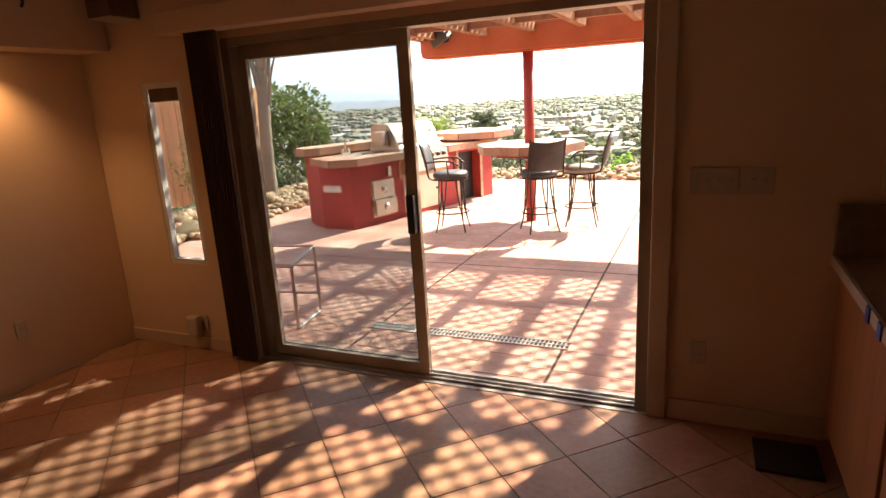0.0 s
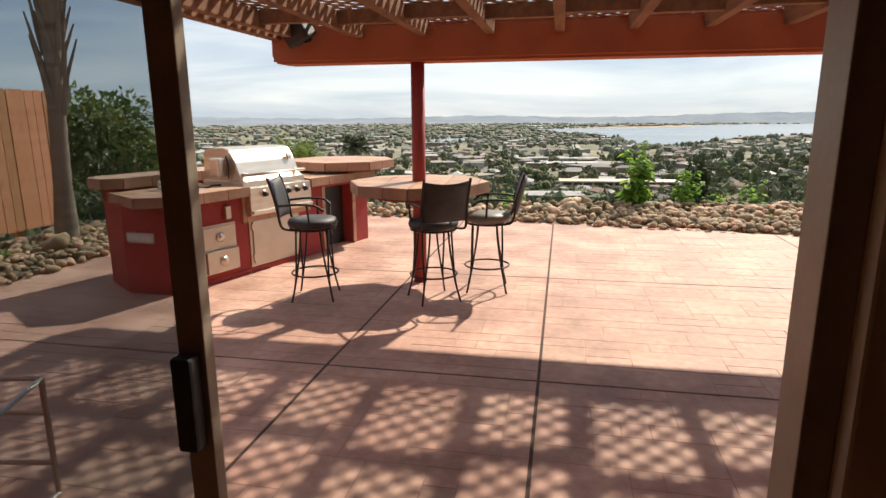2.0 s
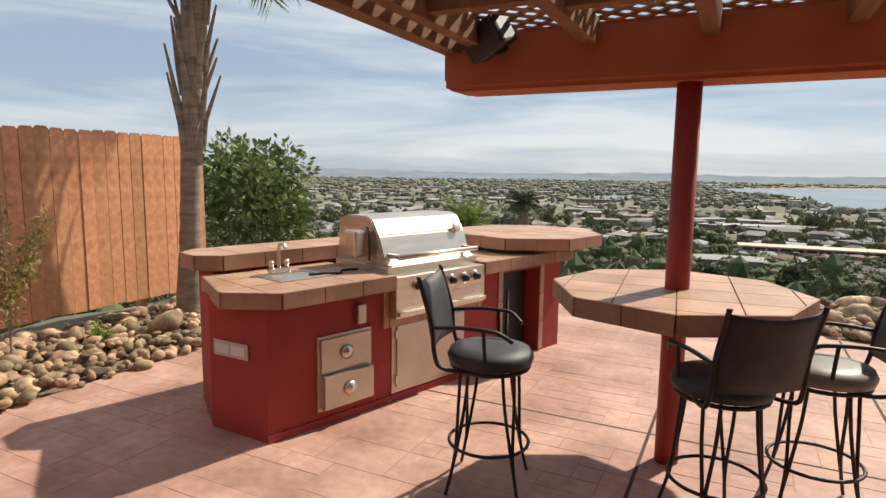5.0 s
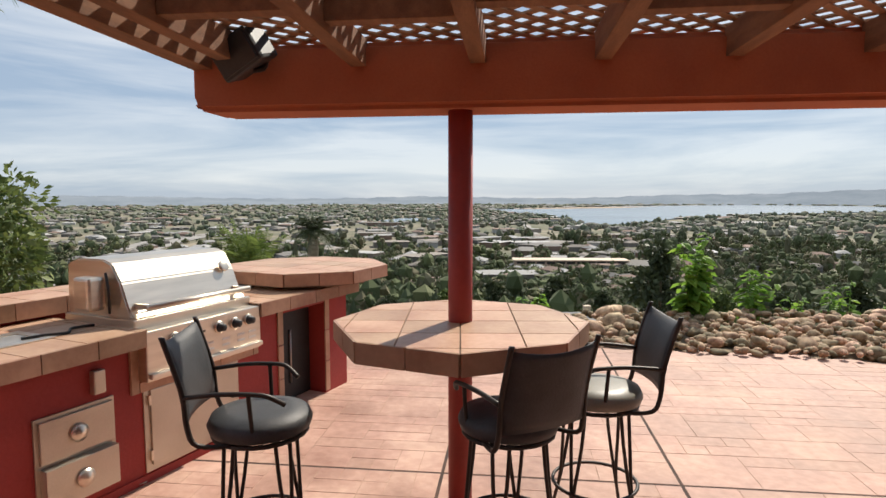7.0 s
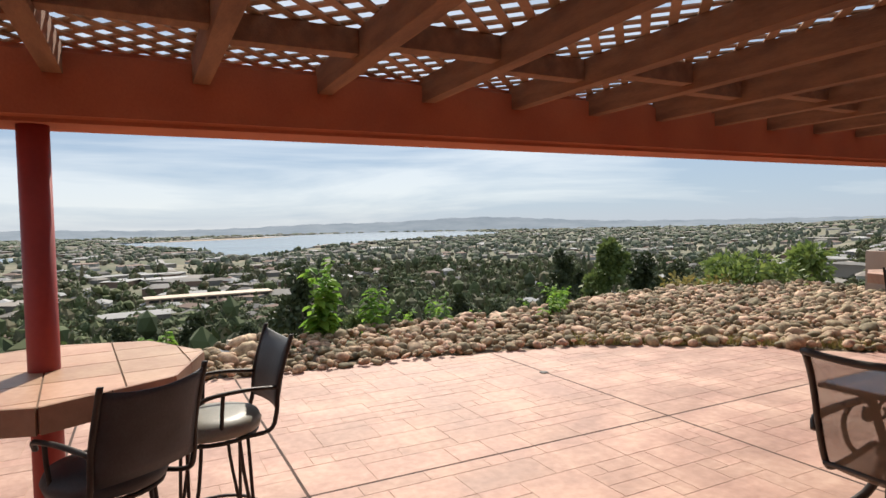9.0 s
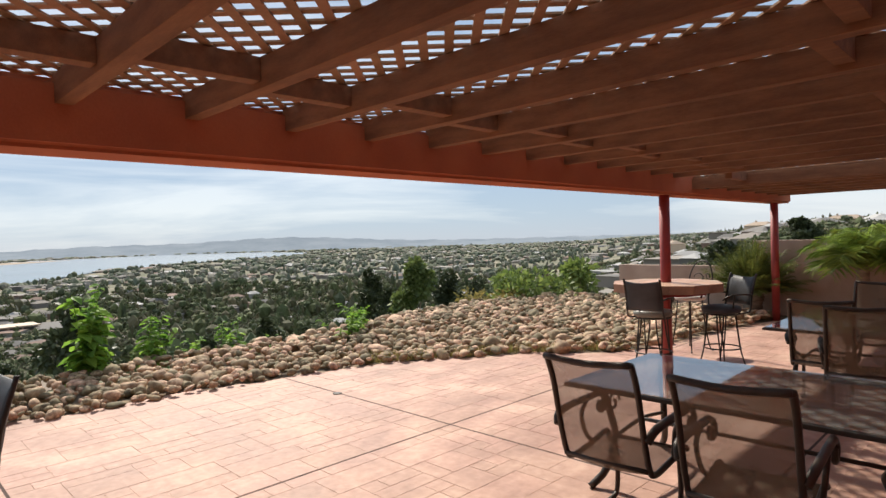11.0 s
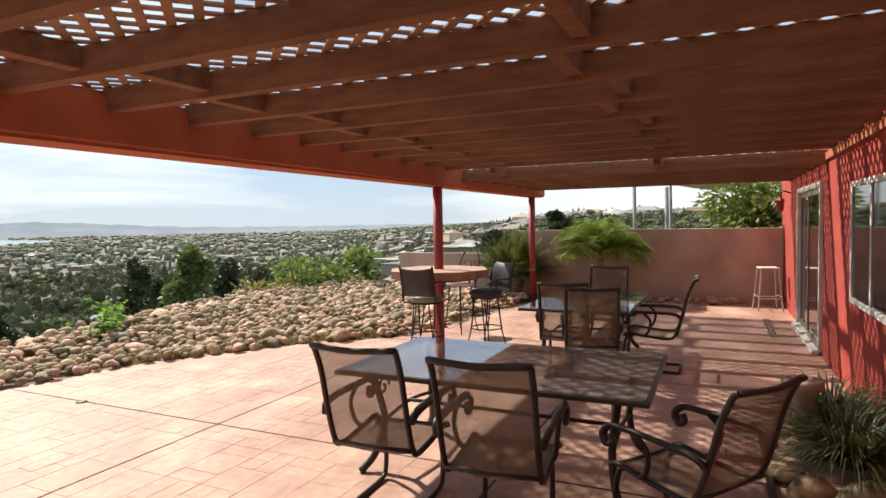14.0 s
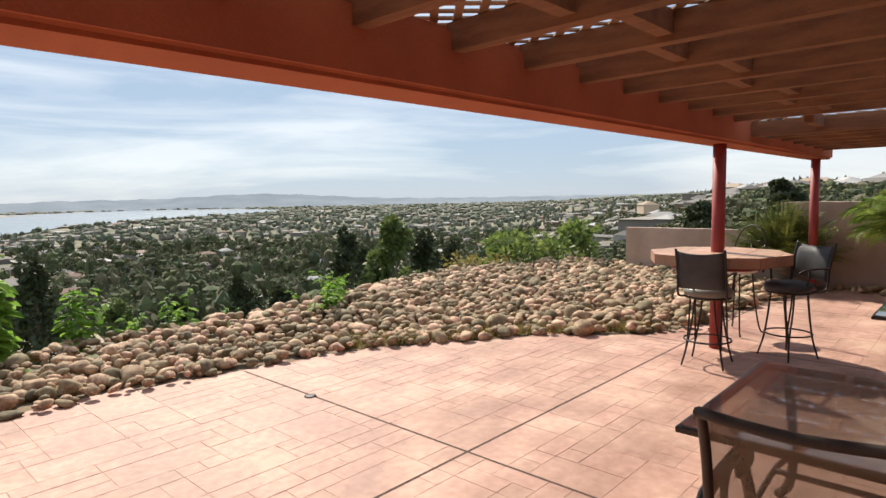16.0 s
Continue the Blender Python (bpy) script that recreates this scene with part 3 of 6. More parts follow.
def speaker(m, label):
    s = thing("outdoor_speaker", label, "speaker", "outdoor speakers", m=m)
    part("cabinet", B(-0.09, 0.09, -0.08, 0.08, -0.13, 0.13, 0.02), M_BLACK, s)
    part("grille", B(-0.075, 0.075, -0.092, -0.079, -0.115, 0.115, 0.006), M_BLACK, s)
    part("bracket", T(smooth_path([(-0.095, 0, 0.0), (-0.1, 0.05, 0.04), (0, 0.088, 0.08), (0.1, 0.05, 0.04), (0.095, 0, 0)]), 0.012), M_IRON, s, smooth=True)


speaker(pose(-3.0, 7.4, 2.42, 35, 60, 20), "black outdoor speaker tilted under the beam end")
speaker(pose(6.9, 7.4, 2.38, 20, 60, -10), "black outdoor speaker under the fascia board")

# ---- outdoor kitchen island ----
ISL = pose(-4.13, 6.77, 0, 0, 0, 72.2)
isl = thing("kitchen_island", "red stucco outdoor kitchen island with a tiled counter", "kitchen island", m=ISL)
bm = bmesh.new()
prism(bm, [(0, 0), (2.24, 0), (2.24, 0.75), (2.8, 0.75), (2.8, 0), (3.13, 0), (3.13, 1.0), (0.04, 1.0), (-0.13, 0.48)], 0, 0.86)
part("body", bm, M_ISLAND, isl)
part("plinth", prism(bmesh.new(), [(-0.01, -0.012), (2.22, -0.012), (2.22, 0.002), (0, 0.002)], 0, 0.05), M_ISLAND, isl)
part("lintel", B(2.24, 2.8, 0.001, 0.75, 0.8, 0.859), M_ISLAND, isl)
part("back_riser", B(0.04, 2.5, 0.79, 1.0, 0.861, 0.98), M_ISLAND, isl)
# Solid black block fills most of the bay; its colour stands for shade.
part("bay_shade_block", B(2.25, 2.79, 0.16, 0.74, 0.01, 0.79), M_BLACK, isl, "solid black block painting the shade of the bay")
part("pipe", T([(2.52, 0.15, 0.15), (2.52, 0.15, 0.6)], 0.01), M_SILVER, isl, smooth=True)
for z in (0.02, 0.29, 0.56):
    for x in (2.18, 2.79):
        part("tile", B(x, x + 0.06, -0.014, -0.001, z, z + 0.262, 0.003), M_CTILE, isl)


def tiled_slab(parent, outline, z0, z1, size, origin=(0, 0)):
    """Flat tiles clipped to a convex outline, on a grout bed, with edge tiles round the rim."""
    bed = prism(bmesh.new(), [(x * 0.992 + 0.008 * origin[0], y * 0.992 + 0.008 * origin[1]) for x, y in outline], z0 + 0.004, z1 - 0.007)
    part("bed", bed, M_GROUT, parent, "grout bed")
    xs = [p[0] for p in outline]
    ys = [p[1] for p in outline]
    n = len(outline)
    i0, i1 = math.floor((min(xs) - origin[0]) / size), math.ceil((max(xs) - origin[0]) / size)
    j0, j1 = math.floor((min(ys) - origin[1]) / size), math.ceil((max(ys) - origin[1]) / size)
    for i in range(i0, i1):
        for j in range(j0, j1):
            g = 0.004
            poly = [(origin[0] + a * size + da, origin[1] + b * size + db) for a, b, da, db in ((i, j, g, g), (i + 1, j, -g, g), (i + 1, j + 1, -g, -g), (i, j + 1, g, -g))]
            for k in range(n):
                a, b = outline[k], outline[(k + 1) % n]
                out = []
                for q in range(len(poly)):
                    p, r = poly[q], poly[(q + 1) % len(poly)]
                    sp = (b[0] - a[0]) * (p[1] - a[1]) - (b[1] - a[1]) * (p[0] - a[0])
                    sr = (b[0] - a[0]) * (r[1] - a[1]) - (b[1] - a[1]) * (r[0] - a[0])
                    if sp >= 0:
                        out.append(p)
                    if (sp >= 0) != (sr >= 0):
                        t = sp / (sp - sr)
                        out.append((p[0] + t * (r[0] - p[0]), p[1] + t * (r[1] - p[1])))
                poly = out
                if len(poly) < 3:
                    break
            if len(poly) >= 3:
                area = abs(sum(poly[q][0] * poly[(q + 1) % len(poly)][1] - poly[(q + 1) % len(poly)][0] * poly[q][1] for q in range(len(poly)))) / 2
                if area > 0.0008:
                    part("tile", prism(bmesh.new(), poly, z1 - 0.008, z1), M_CTILE, parent)
    for k in range(n):
        a, b = Vector((*outline[k], 0)), Vector((*outline[(k + 1) % n], 0))
        d = b - a
        m = max(1, round(d.length / size))
        nrm = Vector((d.y, -d.x, 0)).normalized()
        for q in range(m):
            s, e = a + d * (q / m) + d.normalized() * 0.003, a + d * ((q + 1) / m) - d.normalized() * 0.003
            part("edge_tile", prism(bmesh.new(), [(v.x, v.y) for v in (s - nrm * 0.002, e - nrm * 0.002, e + nrm * 0.012, s + nrm * 0.012)], z0, z1 - 0.001), M_CEDGE, parent)


ct = part("countertop", B(0.02, 3.1, 0.0, 0.78, 0.861, 0.9), M_GROUT, isl, "terracotta tiled counter")
tiled_slab(ct, [(0.06, -0.09), (0.95, -0.09), (0.95, 0.8), (-0.02, 0.8), (-0.19, 0.17)], 0.845, 0.945, 0.3, (0.0, -0.09))
tiled_slab(ct, [(1.9, -0.09), (3.2, -0.09), (3.2, 0.78), (1.9, 0.78)], 0.845, 0.945, 0.3, (0.0, -0.09))
rb = part("raised_bar", B(0.06, 2.5, 0.8, 1.1, 0.98, 1.0), M_GROUT, isl, "raised tiled bar ledge")
tiled_slab(rb, [(0.1, 0.74), (2.6, 0.74), (2.6, 1.2), (0.1, 1.2), (-0.04, 1.08), (-0.04, 0.86)], 0.97, 1.075, 0.3, (-0.06, 0.74))
ht = part("bar_top", prism(bmesh.new(), octagon(0.6, (3.05, 0.36)), 0.95, 0.98), M_GROUT, isl, "octagonal tiled bar top")
tiled_slab(ht, octagon(0.73, (3.05, 0.36), math.pi / 8), 0.985, 1.09, 0.3, (3.05, 0.36))

# drawers and access door
dr = part("drawer_unit", B(0.35, 0.79, -0.012, 0.0, 0.1, 0.6, 0.003), M_STEEL_W, isl, "brushed steel two-drawer unit")
for z, out in ((0.36, 0.0), (0.12, 0.035)):
    d = part("drawer", B(0.37, 0.77, -0.03 - out, -0.012, z, z + 0.22, 0.004), M_STEEL_W, dr)
    part("drawer_pull", lathe(bmesh.new(), [(0.045, 0.0), (0.05, 0.012), (0.03, 0.016), (0.012, 0.03)], 20), M_STEEL, d, "round steel pull", smooth=True).matrix_local = pose(0.57, -0.03 - out, z + 0.11, 90)
ad = part("access_door", B(0.98, 1.75, -0.01, 0.0, 0.06, 0.6, 0.003), M_STEEL_W, isl, "brushed steel access door")
part("leaf", B(1.02, 1.71, -0.024, -0.01, 0.1, 0.56, 0.004), M_STEEL_W, ad)
part("latch", T([(1.67, -0.024, 0.33), (1.67, -0.036, 0.33)], 0.018, 14), M_BLACK, ad, smooth=True)
for z in (0.16, 0.5):
    part("hinge", B(1.005, 1.02, -0.028, -0.01, z - 0.03, z + 0.03), M_STEEL, ad)
v = part("vent_plate", B(0, 0.3, -0.008, 0, 0, 0.1, 0.003), M_PLATE, isl, "pale slotted vent plate")
v.matrix_local = pose(-0.122, 0.43, 0.5, 0, 0, -74.8)
for i in range(2):
    s = part("vent_slot", B(0.02 + 0.14 * i, 0.14 + 0.14 * i, -0.012, -0.008, 0.02, 0.08, 0.002), M_WHITE, v)
part("outlet_box", B(0.66, 0.73, -0.04, 0.0, 0.64, 0.77, 0.008), M_STEEL_W, isl, "weatherproof outlet box")

# built-in gas grill
gr = thing("gas_grill", "stainless steel built-in gas grill with a closed hood", "grill", m=ISL @ pose(0.95, 0, 0))
part("front_trim", B(-0.05, 0.0, -0.02, 0.0, 0.56, 0.95, 0.003), M_CTILE, gr, "tile border")
part("front_trim", B(0.95, 1.0, -0.02, 0.0, 0.56, 0.95, 0.003), M_CTILE, gr, "tile border")
for i in range(3):
    part("front_trim", B(0.005 + 0.315 * i, 0.315 + 0.315 * i, -0.02, 0.0, 0.56, 0.62, 0.003), M_CTILE, gr, "tile border")
pan = part("control_panel", B(0.0, 0.95, -0.09, 0.1, 0.63, 0.93, 0.008), M_STEEL, gr)
part("drip_tray", B(0.01, 0.94, -0.12, -0.09, 0.65, 0.68, 0.006), M_STEEL, gr)
part("firebox", B(0.0, 0.95, 0.0, 0.62, 0.9, 0.99, 0.006), M_STEEL, gr)
for x in (0.2, 0.56, 0.7, 0.83):
    k = part("knob", lathe(bmesh.new(), [(0.034, 0.0), (0.034, 0.01), (0.026, 0.012), (0.024, 0.045), (0.018, 0.05)], 20), M_BLACK, pan, "black control knob", smooth=True)
    k.matrix_local = pose(x, -0.09, 0.85, 90)
    bz = part("bezel", lathe(bmesh.new(), [(0.042, 0.0), (0.042, 0.006), (0.035, 0.008)], 20), M_STEEL, pan, smooth=True)
    bz.matrix_local = pose(x, -0.09, 0.85, 90)
for x in (0.16, 0.3, 0.44, 0.58, 0.72, 0.83):
    for z in (0.715, 0.755):
        part("vent_slot", B(x, x + 0.07, -0.092, -0.0895, z, z + 0.016), M_WHITE, pan)
part("badge", B(0.33, 0.44, -0.092, -0.0895, 0.845, 0.857), M_IRON, pan, "small dark maker's badge")
hood = bmesh.new()
prof = [(0.02, 0.99), (0.06, 1.02), (0.13, 1.2), (0.2, 1.31), (0.27, 1.335), (0.5, 1.335), (0.6, 1.3), (0.62, 0.99)]
lo = [hood.verts.new((0.02, y, z)) for y, z in prof]
hi = [hood.verts.new((0.93, y, z)) for y, z in prof]
hood.faces.new(lo[::-1])
hood.faces.new(hi)
for i in range(len(prof)):
    j = (i + 1) % len(prof)
    hood.faces.new((lo[i], lo[j], hi[j], hi[i]))
bmesh.ops.recalc_face_normals(hood, faces=hood.faces)
bmesh.ops.bevel(hood, geom=hood.edges[:], offset=0.01, segments=2, affect="EDGES")
hd = part("hood", hood, M_STEEL, gr, "polished steel hood")
part("handle", T([(0.06, -0.04, 1.06), (0.9, -0.04, 1.06)], 0.018, 12), M_STEEL, hd, smooth=True)
for x in (0.08, 0.87):
    part("handle_post", B(x - 0.015, x + 0.015, -0.04, 0.08, 1.045, 1.075, 0.004), M_STEEL, hd)
th = part("thermometer", lathe(bmesh.new(), [(0.04, 0), (0.04, 0.012), (0.033, 0.016)], 20), M_STEEL, hd, "round thermometer dial", smooth=True)
th.matrix_local = pose(0.82, 0.12, 1.22, 68)
part("dial_face", lathe(bmesh.new(), [(0.03, 0.0165), (0.02, 0.018)], 20), M_PLATE, hd).matrix_local = th.matrix_local.copy()
mo = part("rotisserie_motor", B(-0.12, -0.01, 0.22, 0.36, 1.04, 1.24, 0.02), M_STEEL, gr, "steel rotisserie motor box")
part("rotisserie_bracket", T(smooth_path([(-0.005, 0.2, 1.02), (-0.02, 0.18, 1.15), (-0.005, 0.22, 1.26)]), 0.008), M_BLACK, gr, smooth=True)
solo("power_cord", T(smooth_path([(0.9, 0.28, 0.953), (0.78, 0.3, 0.955), (0.7, 0.22, 0.953), (0.6, 0.26, 0.957), (0.5, 0.3, 0.953)], 5), 0.008), M_BLACK, "black power cord lying on the counter", "cord", m=ISL, smooth=True)

sink = thing("bar_sink", "small stainless drop-in bar sink", "sink", m=ISL @ pose(0.42, 0.36, 0.946))
rim = bmesh.new()
for a in ((-0.2, -0.15, -0.17, 0.17), (0.15, 0.2, -0.17, 0.17), (-0.15, 0.15, -0.17, -0.12), (-0.15, 0.15, 0.1, 0.17)):
    box(rim, a[0], a[1], a[2], a[3], 0, 0.006)
part("rim", rim, M_STEEL, sink)
# Flat plate with no bowl; the darker metal stands for the basin's shade.
part("basin", B(-0.15, 0.15, -0.12, 0.1, -0.002, 0.001), M_SILVER, sink, "flat plate in darker metal painting the shade of the basin")
fc = thing("bar_faucet", "chrome bar faucet with two handles", "faucet", m=ISL @ pose(0.4, 0.52, 0.953))
part("base", B(-0.08, 0.08, -0.025, 0.025, 0, 0.03, 0.008), M_STEEL, fc)
part("spout", T(smooth_path([(0, 0, 0.03), (0, 0, 0.16), (0, -0.02, 0.2), (0, -0.07, 0.2), (0, -0.09, 0.17)]), 0.012, 10), M_STEEL, fc, smooth=True)
for x in (-0.06, 0.06):
    part("tap", lathe(bmesh.new(), [(0.018, 0.03), (0.014, 0.05), (0.02, 0.055), (0.016, 0.085)], 12, (x, 0)), M_STEEL, fc, smooth=True)

# ---- bar tables round the posts ----


def bar_table(x, y, turn, label):
    t = thing("bar_table", label, "table", "bar tables", m=pose(x, y, 0, 0, 0, turn))
    part("support", prism(bmesh.new(), octagon(0.5), 0.88, 0.925), M_ISLAND, t)
    tp = part("tabletop", prism(bmesh.new(), octagon(0.6), 0.925, 0.94), M_GROUT, t, "terracotta tile top with thick tiled rim")
    tiled_slab(tp, octagon(0.69), 0.925, 1.03, 0.3, (0, 0))


bar_table(-1.94, 7.7, 5, "octagonal terracotta-tiled bar table round the red post")
bar_table(6.15, 7.7, 5, "octagonal terracotta-tiled bar table round the middle post")

# ---- bar stools ----


def bar_stool(m, label, seat_mat, arms=True):
    s = thing("bar_stool", label, "stool", "bar stools", m=m)
    part("seat", lathe(bmesh.new(), [(0.16, 0.70), (0.205, 0.715), (0.215, 0.75), (0.2, 0.785), (0.12, 0.8), (0.01, 0.803)], 28), seat_mat, s, "thick round padded seat", smooth=True)
    part("seat_ring", T([(0.19 * math.cos(a), 0.19 * math.sin(a), 0.695) for a in [i * math.pi / 10 for i in range(20)]], 0.011, 8, closed=True), M_IRON, s, smooth=True)
    for a in (45, 135, 225, 315):
        c, q = math.cos(radians(a)), math.sin(radians(a))
        for off in (-0.035, 0.035):
            top_p = (0.15 * c - off * q, 0.15 * q + off * c, 0.695)
            part("leg", T(smooth_path([top_p, (0.165 * c - off * 0.8 * q, 0.165 * q + off * 0.8 * c, 0.5), (0.19 * c - off * 0.2 * q, 0.19 * q + off * 0.2 * c, 0.27), (0.215 * c, 0.215 * q, 0.14), (0.25 * c, 0.25 * q, 0.008)], 3), 0.0085, 7), M_IRON, s, smooth=True)
    part("foot_ring", T([(0.2 * math.cos(a), 0.2 * math.sin(a), 0.26) for a in [i * math.pi / 14 for i in range(28)]], 0.009, 7, closed=True), M_IRON, s, smooth=True)
    for sg in (-1, 1):
        y = 0.2 * sg
        part("back_upright", T(smooth_path([(-0.08, 0.17 * sg, 0.7), (-0.2, y, 0.72), (-0.235, y, 0.8), (-0.25, y, 0.95), (-0.31, y, 1.17), (-0.315, y, 1.185)], 4), 0.011, 8), M_IRON, s, smooth=True)
        if arms:
            part("armrest", T(smooth_path([(-0.245, y, 0.93), (-0.1, 1.06 * y, 0.945), (0.03, 1.08 * y, 0.94), (0.08, 1.05 * y, 0.925), (0.13, 0.9 * y, 0.88)], 4), 0.011, 8), M_IRON, s, smooth=True)
            part("arm_support", T(smooth_path([(0.0, 1.07 * y, 0.94), (0.005, 1.04 * y, 0.85), (0.01, 0.96 * y, 0.72)], 3), 0.009, 8), M_IRON, s, smooth=True)
    bm = bmesh.new()
    rows = 9
    cols = 9
    grid = []
    for side in (0, 1):
        g = []
        for i in range(rows):
            u = i / (rows - 1)
            z = 0.8 + 0.37 * u
            x = -0.237 - 0.02 * u - 0.055 * u * u
            r = []
            for j in range(cols):
                w = j / (cols - 1) * 2 - 1
                bulge = 0.02 * (1 - w ** 4) * (1 - (2 * u - 1) ** 4)
                sag = 0.025 * (1 - w * w) * (u > 0.9)
                r.append(bm.verts.new((x - 0.03 * (1 - w * w) + (bulge if side else -bulge) + (0.004 if side else -0.004), w * 0.195, z - sag)))
            g.append(r)
        grid.append(g)
    for side in (0, 1):
        for i in range(rows - 1):
            for j in range(cols - 1):
                q = (grid[side][i][j], grid[side][i][j + 1], grid[side][i + 1][j + 1], grid[side][i + 1][j])
                bm.faces.new(q if side else q[::-1])
    for i in range(rows - 1):
        for j in (0, cols - 1):
            bm.faces.new((grid[0][i][j], grid[0][i + 1][j], grid[1][i + 1][j], grid[1][i][j]))
    for j in range(cols - 1):
        for i in (0, rows - 1):
            bm.faces.new((grid[0][i][j], grid[0][i][j + 1], grid[1][i][j + 1], grid[1][i][j]))
    bmesh.ops.recalc_face_normals(bm, faces=bm.faces)
    part("backrest", bm, M_LEATHER, s, "laced black leather back pad", smooth=True)
    return s


SQUAT = Matrix.Diagonal((1.06, 1.06, 0.96, 1))
bar_stool(pose(-2.77, 6.97, 0, 0, 0, 12) @ SQUAT, "black iron bar stool with a charcoal padded seat and arms", M_LEATHER)
bar_stool(pose(-1.67, 7.1, 0, 0, 0, 124) @ SQUAT, "black iron bar stool with its leather back towards the house", M_LEATHER)
bar_stool(pose(-1.23, 7.52, 0, 0, 0, 186) @ SQUAT, "black iron bar stool with a sage green padded seat", M_LEATHER_S)
bar_stool(pose(5.45, 7.55, 0, 0, 0, 5) @ SQUAT, "black iron bar stool with a pale green seat", M_LEATHER_S)
bar_stool(pose(6.2, 7.03, 0, 0, 0, 150) @ SQUAT, "black iron bar stool turned sideways by the middle post", M_LEATHER)

# scroll-backed wire bistro chair behind the second bar table
wc = thing("bistro_chair", "tall wrought iron scroll-backed chair with a round white seat", "chair", m=pose(7.0, 7.75, 0, 0, 0, 160))
part("seat", lathe(bmesh.new(), [(0.17, 0.72), (0.21, 0.735), (0.215, 0.76), (0.18, 0.785), (0.01, 0.79)], 24), M_WHITE, wc, "round white cushion", smooth=True)
for a in (45, 135, 225, 315):
    c, q = math.cos(radians(a)), math.sin(radians(a))
    part("leg", T(smooth_path([(0.16 * c, 0.16 * q, 0.72), (0.19 * c, 0.19 * q, 0.4), (0.24 * c, 0.24 * q, 0.1), (0.28 * c, 0.28 * q, 0.02), (0.3 * c, 0.3 * q, 0.04)], 4), 0.009), M_IRON, wc, smooth=True)
part("back_hoop", T(smooth_path([(-0.17, -0.16, 0.74), (-0.22, -0.2, 1.0), (-0.26, -0.13, 1.2), (-0.27, 0, 1.26), (-0.26, 0.13, 1.2), (-0.22, 0.2, 1.0), (-0.17, 0.16, 0.74)], 5), 0.009), M_IRON, wc, smooth=True)
for sg in (-1, 1):
    part("scroll", T([(-0.24 - 0.01 * k, sg * (0.07 + 0.065 * math.cos(0.5 * k) * (1 - k / 16)), 1.02 + 0.075 * math.sin(0.5 * k) * (1 - k / 16)) for k in range(15)], 0.006), M_IRON, wc, smooth=True)

# ---- glass dining tables ----


def glass_table(x0, x1, y0, y1, label):
    cx, cy = (x0 + x1) / 2, (y0 + y1) / 2
    hx, hy = (x1 - x0) / 2, (y1 - y0) / 2
    t = thing("dining_table", label, "table", "glass dining tables", m=pose(cx, cy, 0))
    g = part("glass_top", B(-hx + 0.02, hx - 0.02, -hy + 0.02, hy - 0.02, 0.702, 0.71), M_TABLE_GLASS, t, "clear tempered glass top")
    fr = bmesh.new()
    for a in ((-hx, -hx + 0.045, -hy, hy), (hx - 0.045, hx, -hy, hy), (-hx + 0.045, hx - 0.045, -hy, -hy + 0.045), (-hx + 0.045, hx - 0.045, hy - 0.045, hy)):
        box(fr, a[0], a[1], a[2], a[3], 0.675, 0.701, 0.006)
    part("rim_frame", fr, M_BRONZE, t, "dark bronze metal rim")
    for sx in (-1, 1):
        for sy in (-1, 1):
            px, py = sx * (hx - 0.16), sy * (hy - 0.18)
            part("leg", T(smooth_path([(px - sx * 0.02, py, 0.68), (px - sx * 0.06, py - sy * 0.03, 0.5), (px - sx * 0.09, py - sy * 0.05, 0.32), (px - sx * 0.02, py - sy * 0.02, 0.12), (px + sx * 0.07, py + sy * 0.05, 0.008)], 4), 0.024, 10), M_BRONZE, t, smooth=True)
            part("scroll_brace", T([(px - sx * (0.1 + 0.075 * (1 - k / 22) * math.cos(0.42 * k)), py - sy * 0.04, 0.55 + 0.075 * (1 - k / 22) * math.sin(0.42 * k)) for k in range(20)], 0.009), M_BRONZE, t, smooth=True)
    for sy in (-1, 1):
        y = sy * (hy - 0.23)
        part("stretcher", T(smooth_path([(-hx + 0.25, y, 0.32), (0, y, 0.36), (hx - 0.25, y, 0.32)], 5), 0.014), M_BRONZE, t, smooth=True)
    part("cross_bar", T([(0, -hy + 0.23, 0.36), (0, hy - 0.23, 0.36)], 0.014), M_BRONZE, t, smooth=True)
    return t


glass_table(1.97, 3.2, 4.52, 6.5, "rectangular glass patio table on scrolled bronze legs")
glass_table(5.05, 6.87, 5.02, 6.22, "second glass patio table with bronze legs farther along")

# ---- sling patio chairs ----


